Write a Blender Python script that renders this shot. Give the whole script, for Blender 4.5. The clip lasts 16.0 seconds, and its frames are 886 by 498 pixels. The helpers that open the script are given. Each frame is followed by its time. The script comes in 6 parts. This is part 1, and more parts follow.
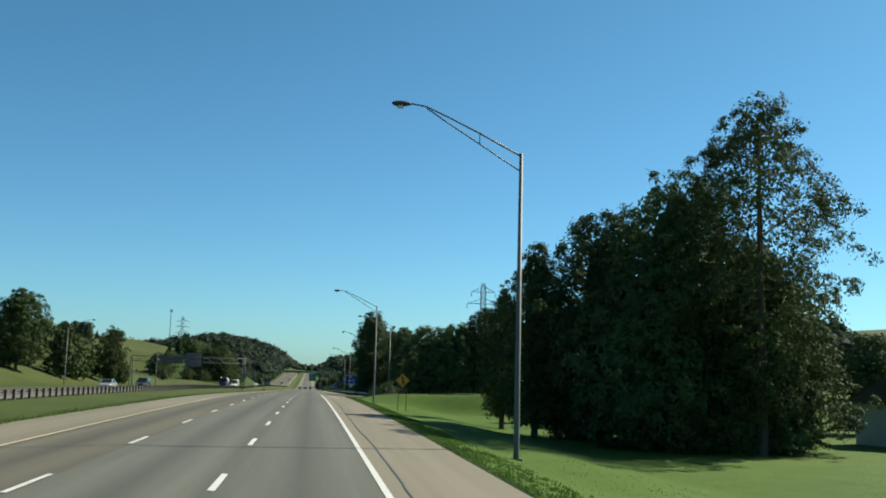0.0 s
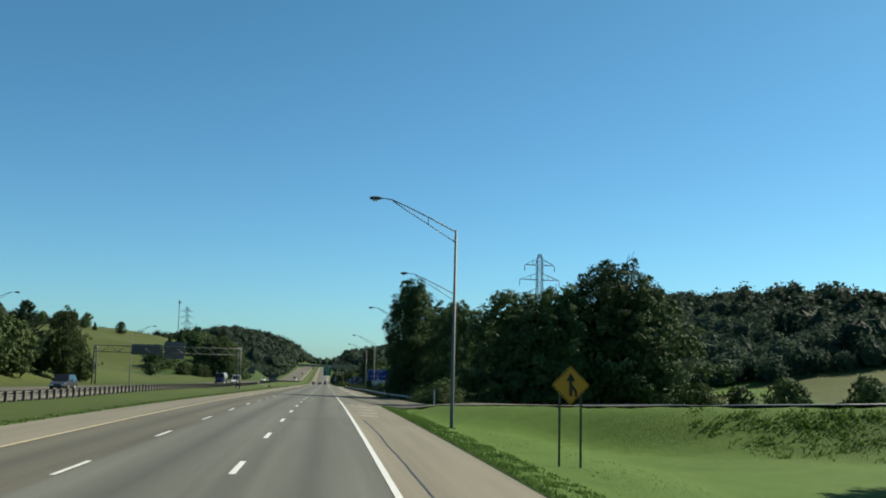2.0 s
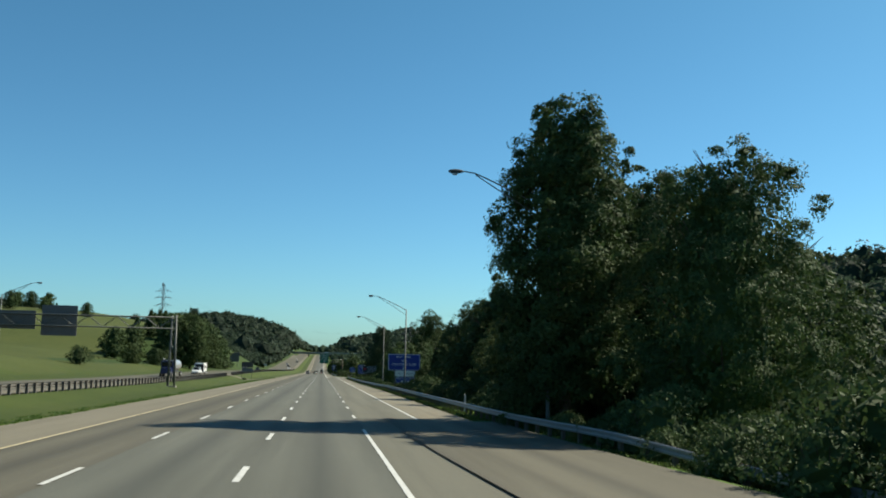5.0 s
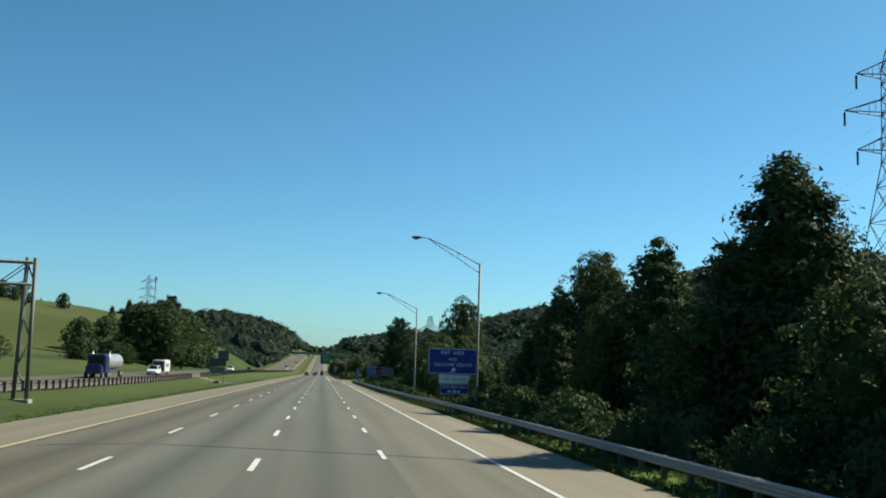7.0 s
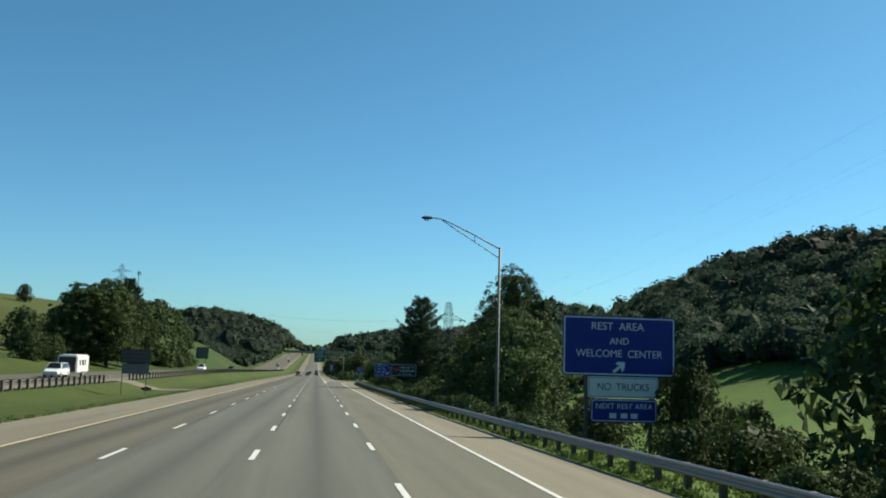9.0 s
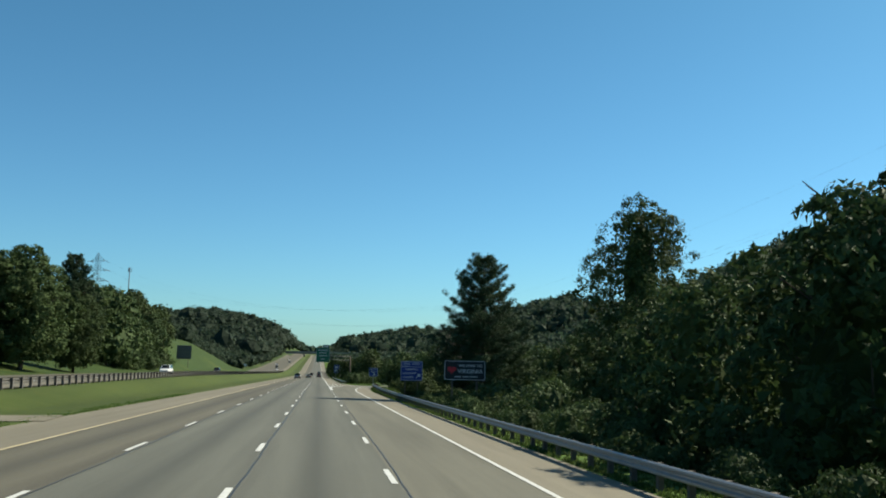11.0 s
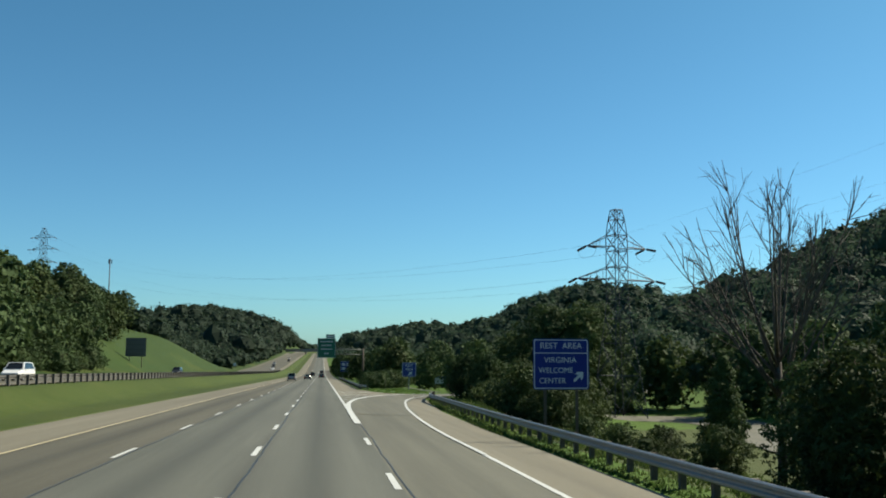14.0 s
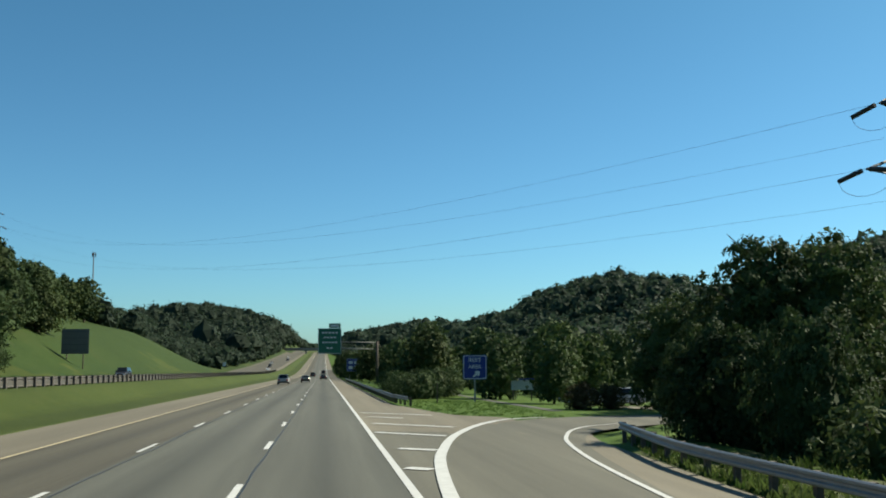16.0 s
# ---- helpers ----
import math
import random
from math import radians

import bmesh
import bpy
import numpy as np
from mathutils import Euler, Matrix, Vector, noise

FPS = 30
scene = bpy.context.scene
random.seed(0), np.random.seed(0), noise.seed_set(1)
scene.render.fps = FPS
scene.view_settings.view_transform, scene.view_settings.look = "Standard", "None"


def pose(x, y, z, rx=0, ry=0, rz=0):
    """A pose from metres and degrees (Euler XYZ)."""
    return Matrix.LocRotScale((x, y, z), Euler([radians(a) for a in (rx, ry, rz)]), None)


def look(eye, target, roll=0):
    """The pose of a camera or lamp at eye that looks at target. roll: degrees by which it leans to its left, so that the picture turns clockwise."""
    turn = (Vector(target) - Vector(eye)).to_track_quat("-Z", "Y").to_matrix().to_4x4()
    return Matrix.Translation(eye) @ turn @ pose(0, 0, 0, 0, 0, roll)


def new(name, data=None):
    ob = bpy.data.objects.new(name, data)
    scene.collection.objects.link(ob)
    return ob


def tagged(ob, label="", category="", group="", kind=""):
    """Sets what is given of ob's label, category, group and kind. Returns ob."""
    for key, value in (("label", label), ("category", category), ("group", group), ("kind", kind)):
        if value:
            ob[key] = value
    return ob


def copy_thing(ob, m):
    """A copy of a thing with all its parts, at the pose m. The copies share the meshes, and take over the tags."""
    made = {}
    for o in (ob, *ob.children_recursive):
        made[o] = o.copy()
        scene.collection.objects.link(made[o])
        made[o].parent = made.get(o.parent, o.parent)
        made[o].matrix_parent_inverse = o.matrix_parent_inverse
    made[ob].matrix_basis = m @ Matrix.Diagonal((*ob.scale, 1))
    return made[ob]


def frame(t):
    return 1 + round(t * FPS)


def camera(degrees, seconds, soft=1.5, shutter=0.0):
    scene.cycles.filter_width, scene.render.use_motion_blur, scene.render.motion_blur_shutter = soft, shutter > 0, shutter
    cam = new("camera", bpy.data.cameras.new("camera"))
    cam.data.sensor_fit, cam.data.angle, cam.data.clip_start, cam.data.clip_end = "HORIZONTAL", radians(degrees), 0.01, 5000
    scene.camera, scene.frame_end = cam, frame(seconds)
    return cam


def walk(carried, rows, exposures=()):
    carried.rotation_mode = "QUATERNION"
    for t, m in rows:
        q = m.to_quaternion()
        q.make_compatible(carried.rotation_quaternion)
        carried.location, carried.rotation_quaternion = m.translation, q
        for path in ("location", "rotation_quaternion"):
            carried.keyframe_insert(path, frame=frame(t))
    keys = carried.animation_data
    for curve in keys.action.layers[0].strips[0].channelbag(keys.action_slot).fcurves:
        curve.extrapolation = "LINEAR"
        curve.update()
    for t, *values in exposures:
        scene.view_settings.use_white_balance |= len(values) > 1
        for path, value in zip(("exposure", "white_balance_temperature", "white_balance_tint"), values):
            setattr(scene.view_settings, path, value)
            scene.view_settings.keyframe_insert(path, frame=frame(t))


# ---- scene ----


# Road profile: a gentle fall, a steeper fall, then a long sag that climbs to the overpass. Metres, y along the road.
def bend(y, a, b, s):
    """Height gained by y where the slope grows by s, evenly, between a and b."""
    u = np.clip((y - a) / (b - a), 0.0, 1.0)
    return s * ((b - a) * u * u / 2 + np.maximum(y - b, 0.0))


def road_z(y):
    y = np.asarray(y, dtype=float)
    return -0.0058 * y + bend(y, 40, 150, -0.0157) + bend(y, 790, 1030, 0.0315) + bend(y, 1650, 2000, -0.008)


FALL = -0.0294          # cross fall of the carriageway
EYE = 2.53              # eye over the carriageway's middle line

cam = camera(52.06, 16.0, 1.9)
# seconds, x, y, pitch, yaw, roll
ROWS = [
    (0, 1.945, -0.00, 7.70, -8.20, -1.58),
    (0.5, 2.034, 14.71, 7.50, -8.16, -1.33),
    (1, 2.117, 29.24, 7.47, -8.07, -0.94),
    (1.5, 2.148, 43.88, 7.41, -7.72, -1.03),
    (2, 2.110, 58.40, 7.28, -7.29, -1.42),
    (2.5, 2.001, 72.64, 7.15, -7.07, -1.51),
    (3, 1.877, 87.07, 7.09, -7.10, -1.65),
    (5.5, 1.769, 160.27, 6.44, -7.68, -1.04),
    (6, 1.743, 175.14, 6.63, -7.67, -0.88),
    (6.5, 1.680, 189.61, 6.73, -7.47, -1.53),
    (7, 1.622, 203.97, 6.69, -7.52, -2.00),
    (7.5, 1.600, 218.51, 6.68, -7.76, -1.88),
    (8, 1.602, 233.14, 6.66, -7.88, -1.82),
    (8.5, 1.621, 247.72, 6.71, -7.93, -1.81),
    (9, 1.649, 262.21, 6.61, -7.88, -1.71),
    (11.5, 1.813, 334.33, 6.64, -7.74, -1.19),
    (12, 1.858, 348.82, 6.52, -7.81, -0.99),
    (12.5, 1.906, 363.25, 6.45, -7.86, -0.50),
    (13, 1.940, 377.68, 6.56, -7.77, -0.39),
    (13.5, 1.954, 392.18, 6.65, -7.65, -0.68),
    (14, 1.939, 406.77, 6.43, -7.55, -0.26),
    (14.5, 1.888, 421.52, 6.34, -7.53, 0.44),
    (15, 1.828, 436.29, 6.34, -7.41, 0.21),
    (15.5, 1.791, 450.94, 6.34, -7.43, 0.07),
    (16, 1.778, 465.43, 6.34, -7.48, 0.30),
]
walk(cam, [(t, pose(x, y, float(road_z(y)) + EYE + FALL * x, 90 + pitch, roll, yaw)) for t, x, y, pitch, yaw, roll in ROWS],
     exposures=[(0.0, 0.92), (1.5, 0.96), (2.0, 0.87), (2.5, 0.81), (3.0, 0.82), (5.5, 0.91), (6.5, 0.93), (9.0, 0.91), (12.5, 0.91), (13.5, 0.87), (14.5, 0.85), (15.5, 0.83), (16.0, 0.83)])

# ---- light ----
SUN_AZ, SUN_EL = 23.0, 40.0     # degrees from +x towards +y; height
world = bpy.data.worlds.new("world")
scene.world = world
world.use_nodes = True
wn = world.node_tree
sky = wn.nodes.new("ShaderNodeTexSky")
sky.sky_type, sky.sun_disc = "NISHITA", False
sky.sun_elevation, sky.sun_rotation = radians(SUN_EL), radians(90 - SUN_AZ)
sky.altitude, sky.air_density, sky.dust_density, sky.ozone_density = 500, 1.0, 0.6, 2.5
wn.nodes["Background"].inputs[1].default_value = 0.061
clear = wn.nodes.new("ShaderNodeMix")      # a very clear, deep blue day
clear.data_type, clear.blend_type = "RGBA", "MULTIPLY"
clear.inputs[0].default_value = 1.0
tex = wn.nodes.new("ShaderNodeTexCoord")
sep = wn.nodes.new("ShaderNodeSeparateXYZ")
tint = wn.nodes.new("ShaderNodeValToRGB")
tint.color_ramp.elements[0].color = (0.545, 0.94, 1.12, 1.0)
tint.color_ramp.elements[1].position, tint.color_ramp.elements[1].color = 0.38, (0.475, 0.93, 0.985, 1.0)
wn.links.new(tex.outputs["Generated"], sep.inputs[0])
wn.links.new(sep.outputs[2], tint.inputs[0])
wn.links.new(tint.outputs[0], clear.inputs[7])
wn.links.new(sky.outputs[0], clear.inputs[6])
wn.links.new(clear.outputs[2], wn.nodes["Background"].inputs[0])
sun_data = bpy.data.lights.new("sun", "SUN")
sun_data.energy, sun_data.angle, sun_data.color = 5.0, radians(0.55), (1.0, 0.94, 0.76)
sun = new("sun", sun_data)
sd = Vector((math.cos(radians(SUN_EL)) * math.cos(radians(SUN_AZ)), math.cos(radians(SUN_EL)) * math.sin(radians(SUN_AZ)), math.sin(radians(SUN_EL))))
sun.matrix_world = look(Vector((60, 200, 0)) + sd * 300, (60, 200, 0))


# ---- materials ----
class Mat:
    """A small builder of node materials."""

    def __init__(self, name, rough=0.7, metal=0.0, spec=0.4):
        self.m = bpy.data.materials.new(name)
        self.m.use_nodes = True
        self.t = self.m.node_tree
        self.b = self.t.nodes["Principled BSDF"]
        self.b.inputs["Roughness"].default_value = rough
        self.b.inputs["Metallic"].default_value = metal
        self.b.inputs["Specular IOR Level"].default_value = spec
        self.co = None

    def n(self, kind, **props):
        node = self.t.nodes.new(kind)
        for k, v in props.items():
            setattr(node, k, v)
        return node

    def link(self, a, b):
        self.t.links.new(a, b)

    def coords(self):
        if not self.co:
            self.co = self.n("ShaderNodeTexCoord").outputs["Object"]
        return self.co

    def noise(self, scale, detail=4.0, rough=0.6, stretch=None):
        src = self.coords()
        if stretch:
            mp = self.n("ShaderNodeMapping")
            mp.inputs["Scale"].default_value = stretch
            self.link(src, mp.inputs["Vector"])
            src = mp.outputs[0]
        node = self.n("ShaderNodeTexNoise")
        node.inputs["Scale"].default_value = scale
        node.inputs["Detail"].default_value = detail
        node.inputs["Roughness"].default_value = rough
        self.link(src, node.inputs["Vector"])
        return node.outputs["Fac"]

    def ramp(self, fac, *stops):
        node = self.n("ShaderNodeValToRGB")
        el = node.color_ramp.elements
        while len(el) < len(stops):
            el.new(0.5)
        for e, (p, c) in zip(el, stops):
            e.position, e.color = p, (*c, 1.0)
        self.link(fac, node.inputs[0])
        return node.outputs[0]

    def mix(self, fac, a, b, kind="MIX"):
        node = self.n("ShaderNodeMix", data_type="RGBA", blend_type=kind)
        for i, v in ((0, fac), (6, a), (7, b)):
            if isinstance(v, (int, float)):
                node.inputs[i].default_value = v
            elif isinstance(v, tuple):
                node.inputs[i].default_value = (*v, 1.0)
            else:
                self.link(v, node.inputs[i])
        return node.outputs[2]

    def colour(self, c):
        if isinstance(c, tuple):
            self.b.inputs["Base Color"].default_value = (*c, 1.0)
        else:
            self.link(c, self.b.inputs["Base Color"])
        return self

    def bump(self, fac, strength=0.3, dist=0.02):
        node = self.n("ShaderNodeBump")
        node.inputs["Strength"].default_value = strength
        node.inputs["Distance"].default_value = dist
        self.link(fac, node.inputs["Height"])
        self.link(node.outputs[0], self.b.inputs["Normal"])
        return self


def simple(name, c, rough=0.6, metal=0.0, vary=0.25, scale=3.0, bump=0.1):
    m = Mat(name, rough, metal)
    f = m.noise(scale, 5.0)
    lo, hi = tuple(v * (1 - vary) for v in c), tuple(min(v * (1 + vary), 1.0) for v in c)
    g = m.noise(scale * 14, 3.0)
    m.colour(m.mix(0.35, m.ramp(f, (0.3, lo), (0.7, hi)), m.ramp(g, (0.3, lo), (0.7, hi))))
    if bump:
        m.bump(g, bump, 0.01)
    return m.m


def asphalt(name, dark, light, lane):
    """Worn road surface: aggregate, blotches, and wheel paths along y, with lane as the lane's width (0: none)."""
    m = Mat(name, 0.85, 0.0, 0.3)
    agg = m.noise(38.0, 3.0, 0.7)
    blot = m.noise(0.16, 5.0, 0.6, (1.0, 0.22, 1.0))
    streak = m.noise(0.9, 4.0, 0.65, (1.0, 0.02, 1.0))
    base = m.ramp(blot, (0.3, dark), (0.72, light))
    base = m.mix(0.65, base, m.ramp(streak, (0.3, tuple(v * 0.6 for v in dark)), (0.7, light)))
    base = m.mix(0.3, base, m.ramp(agg, (0.35, tuple(v * 0.6 for v in dark)), (0.65, tuple(v * 1.3 for v in light))), "MIX")
    if lane:
        # oil-darkened strip along the middle of each lane, paler wheel paths beside it
        geo = m.n("ShaderNodeNewGeometry")
        sep = m.n("ShaderNodeSeparateXYZ")
        m.link(geo.outputs["Position"], sep.inputs[0])
        pp = m.n("ShaderNodeMath", operation="PINGPONG")
        m.link(sep.outputs[0], pp.inputs[0])
        pp.inputs[1].default_value = lane / 2
        wob = m.n("ShaderNodeMath", operation="MULTIPLY_ADD")
        m.link(streak, wob.inputs[0])
        wob.inputs[1].default_value = 0.8
        m.link(pp.outputs[0], wob.inputs[2])
        div = m.n("ShaderNodeMath", operation="DIVIDE")
        m.link(wob.outputs[0], div.inputs[0])
        div.inputs[1].default_value = lane / 2 + 0.6
        base = m.mix(1.0, base, m.ramp(div.outputs[0], (0.15, (0.92, 0.92, 0.92)), (0.45, (1.12, 1.12, 1.12)), (0.68, (0.98, 0.98, 0.98)), (0.9, (0.70, 0.71, 0.72))), "MULTIPLY")
    m.colour(base)
    m.bump(agg, 0.35, 0.01)
    return m.m


def grass_mat(name, a, b, c):
    m = Mat(name, 0.9, 0.0, 0.15)
    big = m.noise(0.045, 5.0, 0.65)
    mid = m.noise(0.6, 5.0, 0.7)
    fine = m.noise(9.0, 4.0, 0.7, (1.0, 0.55, 1.0))
    col = m.ramp(big, (0.32, a), (0.55, b), (0.75, c))
    col = m.mix(0.45, col, m.ramp(mid, (0.3, a), (0.5, b), (0.72, c)))
    col = m.mix(0.3, col, m.ramp(fine, (0.3, tuple(v * 0.45 for v in a)), (0.68, tuple(v * 1.25 for v in b))))
    m.colour(col)
    h = m.n("ShaderNodeMath", operation="ADD")
    m.link(fine, h.inputs[0])
    m.link(mid, h.inputs[1])
    m.bump(h.outputs[0], 0.55, 0.1)
    return m.m


def leaf_mat(name, a, b, c, trans=0.22):
    m = Mat(name, 0.75, 0.0, 0.12)
    geo = m.n("ShaderNodeNewGeometry")
    col = m.ramp(geo.outputs["Random Per Island"], (0.0, a), (0.55, b), (1.0, c))
    patch = m.noise(0.35, 3.0)
    col = m.mix(0.45, col, m.ramp(patch, (0.35, a), (0.7, c)))
    inf = m.n("ShaderNodeObjectInfo")
    hue = m.n("ShaderNodeHueSaturation")
    mul = m.n("ShaderNodeMapRange")
    mul.inputs["To Min"].default_value, mul.inputs["To Max"].default_value = 0.72, 1.2
    m.link(inf.outputs["Random"], mul.inputs["Value"])
    m.link(mul.outputs[0], hue.inputs["Value"])
    m.link(col, hue.inputs["Color"])
    m.colour(hue.outputs[0])
    tr = m.n("ShaderNodeBsdfTranslucent")
    m.link(hue.outputs[0], tr.inputs[0])
    mx = m.n("ShaderNodeMixShader")
    mx.inputs[0].default_value = trans
    m.link(m.b.outputs[0], mx.inputs[1])
    m.link(tr.outputs[0], mx.inputs[2])
    m.link(mx.outputs[0], m.t.nodes["Material Output"].inputs[0])
    return m.m


def bark_mat(name, c):
    m = Mat(name, 0.95, 0.0, 0.1)
    f = m.noise(5.0, 5.0, 0.7, (1.0, 1.0, 0.2))
    m.colour(m.ramp(f, (0.3, tuple(v * 0.5 for v in c)), (0.7, c)))
    m.bump(f, 0.8, 0.03)
    return m.m


M = dict(
    lane_grey=asphalt("worn grey asphalt", (0.0587, 0.06, 0.0483), (0.1019, 0.1026, 0.084), 3.66),
    lane_tan=asphalt("tan weathered asphalt", (0.0629, 0.0571, 0.0399), (0.101, 0.0926, 0.0673), 3.66),
    lane_aux=asphalt("tan grey asphalt", (0.0747, 0.0716, 0.0538), (0.1262, 0.1208, 0.0915), 0),
    shoulder=asphalt("pale tan shoulder asphalt", (0.1135, 0.1007, 0.071), (0.1799, 0.1612, 0.1167), 0),
    tar=simple("black tar seal", (0.018, 0.018, 0.018), 0.5),
    white_paint=simple("worn white road paint", (0.4488, 0.4488, 0.4216), 0.6, 0, 0.2, 4.0),
    yellow_paint=simple("worn yellow road paint", (0.4224, 0.3498, 0.2046), 0.6, 0, 0.25, 4.0),
    grass=grass_mat("mown roadside grass", (0.0285, 0.0609, 0.0059), (0.0553, 0.1025, 0.0105), (0.0886, 0.1236, 0.0245)),
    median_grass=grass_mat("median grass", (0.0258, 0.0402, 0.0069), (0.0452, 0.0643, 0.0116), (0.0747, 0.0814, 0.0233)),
    long_grass=grass_mat("long olive grass", (0.032, 0.0461, 0.0111), (0.0523, 0.0677, 0.0172), (0.0861, 0.0861, 0.0307)),
    rough_grass=grass_mat("rough uncut grass", (0.0144, 0.0315, 0.0055), (0.0279, 0.0514, 0.0092), (0.0507, 0.0631, 0.0184)),
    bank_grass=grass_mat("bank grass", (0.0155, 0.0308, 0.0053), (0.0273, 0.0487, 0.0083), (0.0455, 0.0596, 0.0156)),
    hill_grass=grass_mat("dry hill grass", (0.0321, 0.0456, 0.0098), (0.0543, 0.0677, 0.016), (0.0775, 0.0847, 0.0258)),
    blade=leaf_mat("grass blades", (0.0367, 0.0825, 0.0124), (0.0642, 0.1237, 0.0217), (0.1009, 0.1472, 0.0434), 0.4),
    weed=leaf_mat("coarse weeds", (0.0234, 0.0466, 0.0095), (0.0497, 0.0833, 0.0177), (0.0994, 0.1233, 0.0408), 0.4),
    leaf_a=leaf_mat("dark green leaves", (0.0213, 0.0416, 0.0144), (0.0468, 0.08, 0.0264), (0.0679, 0.097, 0.0359), 0.22),
    leaf_b=leaf_mat("mid green leaves", (0.0261, 0.0486, 0.016), (0.0564, 0.0917, 0.0296), (0.0786, 0.1082, 0.0392), 0.22),
    leaf_c=leaf_mat("olive green leaves", (0.0192, 0.0353, 0.0114), (0.0496, 0.0762, 0.0228), (0.0882, 0.1127, 0.0388), 0.22),
    leaf_red=leaf_mat("bronze green leaves", (0.036, 0.0272, 0.0128), (0.06, 0.0464, 0.0208), (0.088, 0.08, 0.032)),
    needle=leaf_mat("blue-green pine needles", (0.016, 0.0336, 0.0176), (0.0304, 0.056, 0.0272), (0.052, 0.08, 0.036), 0.12),
    # aerial haze over the hills is put into these bluer leaf colours
    forest=leaf_mat("haze-tinted forest leaves", (0.031, 0.0522, 0.0334), (0.0384, 0.0628, 0.0388), (0.041, 0.0636, 0.0374), 0.4),
    bark=bark_mat("grey brown bark", (0.112, 0.088, 0.068)),
    bark_pale=bark_mat("pale dead wood", (0.12, 0.105, 0.09)),
    steel=simple("dull galvanised steel", (0.235, 0.24, 0.245), 0.5, 0.4, 0.18, 5.0, 0.05),
    grey_post=simple("weathered grey post", (0.09, 0.08, 0.07), 0.85, 0, 0.25, 6.0, 0.2),
    dull_beam=simple("dark brown grey steel", (0.08, 0.076, 0.068), 0.7, 0.2, 0.25, 3.0, 0.05),
    lattice=simple("weathered lattice steel", (0.052, 0.0544, 0.0576), 0.7, 0.2, 0.2, 3.0, 0),
    pole=simple("dull grey green pole", (0.0938, 0.1013, 0.0938), 0.6, 0.3, 0.12, 4.0, 0),
    post=simple("dark weathered wood post", (0.088, 0.072, 0.056), 0.9, 0, 0.3, 6.0, 0.3),
    sign_blue=simple("blue sign sheeting", (0.011, 0.024, 0.19), 0.4, 0, 0.08, 2.0, 0),
    sign_green=simple("green sign sheeting", (0.008, 0.105, 0.060), 0.4, 0, 0.08, 2.0, 0),
    sign_yellow=simple("orange yellow sign sheeting", (0.58, 0.25, 0.02), 0.4, 0, 0.08, 2.0, 0),
    sign_black=simple("black sign panel", (0.014, 0.012, 0.014), 0.4, 0, 0.1, 2.0, 0),
    sign_white=simple("white sign sheeting", (0.57, 0.5795, 0.5985), 0.4, 0, 0.05, 2.0, 0),
    sign_red=simple("red sign print", (0.45, 0.02, 0.03), 0.4, 0, 0.05, 2.0, 0),
    sign_back=simple("bare aluminium sign back", (0.128, 0.128, 0.128), 0.7, 0.1, 0.12, 1.5, 0),
    sign_brown=simple("brown sign back", (0.05, 0.045, 0.042), 0.6, 0, 0.12, 1.5, 0),
    concrete=simple("bridge concrete", (0.234, 0.221, 0.195), 0.85, 0, 0.2, 0.8, 0.2),
    siding=simple("pale grey house siding", (0.364, 0.371, 0.385), 0.7, 0, 0.08, 1.5, 0.05),
    roof=simple("dark roof shingles", (0.049, 0.0455, 0.0455), 0.9, 0, 0.25, 5.0, 0.3),
    trim=simple("white house trim", (0.5625, 0.5625, 0.5475), 0.6, 0, 0.05),
    rubber=simple("black tyre rubber", (0.02, 0.02, 0.02), 0.85, 0, 0.2, 8.0, 0),
    rim=simple("silver wheel rim", (0.45, 0.45, 0.46), 0.35, 0.8, 0.1, 6.0, 0),
    silver=simple("silver car paint", (0.315, 0.3225, 0.3225), 0.3, 0.4, 0.05, 2.0, 0),
    car_white=simple("white car paint", (0.592, 0.592, 0.584), 0.3, 0.0, 0.04, 2.0, 0),
    car_dark=simple("dark grey car paint", (0.035, 0.038, 0.042), 0.25, 0.2, 0.08, 2.0, 0),
    car_green=simple("grey green car paint", (0.14, 0.161, 0.14), 0.3, 0.3, 0.06, 2.0, 0),
    car_blue=simple("deep blue truck paint", (0.016, 0.026, 0.085), 0.3, 0.1, 0.08, 2.0, 0),
    glass=simple("dark tinted car glass", (0.012, 0.014, 0.016), 0.08, 0.0, 0.1, 2.0, 0),
    lamp_red=simple("red lamp lens", (0.45, 0.02, 0.02), 0.25, 0, 0.1, 2.0, 0),
    lamp_clear=simple("clear headlamp lens", (0.56, 0.576, 0.592), 0.15, 0, 0.05, 2.0, 0),
    insulator=simple("dark insulator glaze", (0.014, 0.012, 0.012), 0.45, 0, 0.1, 2.0, 0),
)


# ---- building helpers ----
def mesh_of(name, verts, faces, mat, smooth=False, normals=None):
    me = bpy.data.meshes.new(name)
    me.from_pydata([tuple(map(float, v)) for v in verts] if not isinstance(verts, np.ndarray) else verts.tolist(), [], faces if isinstance(faces, list) else faces.tolist())
    me.materials.append(mat)
    if smooth:
        me.polygons.foreach_set("use_smooth", [True] * len(me.polygons))
    if normals is not None:
        # leaves shaded by the roundness of their clump
        at = me.attributes.new("custom_normal", "FLOAT_VECTOR", "POINT")
        at.data.foreach_set("vector", np.ascontiguousarray(normals, dtype=np.float32).ravel())
    me.update()
    return me


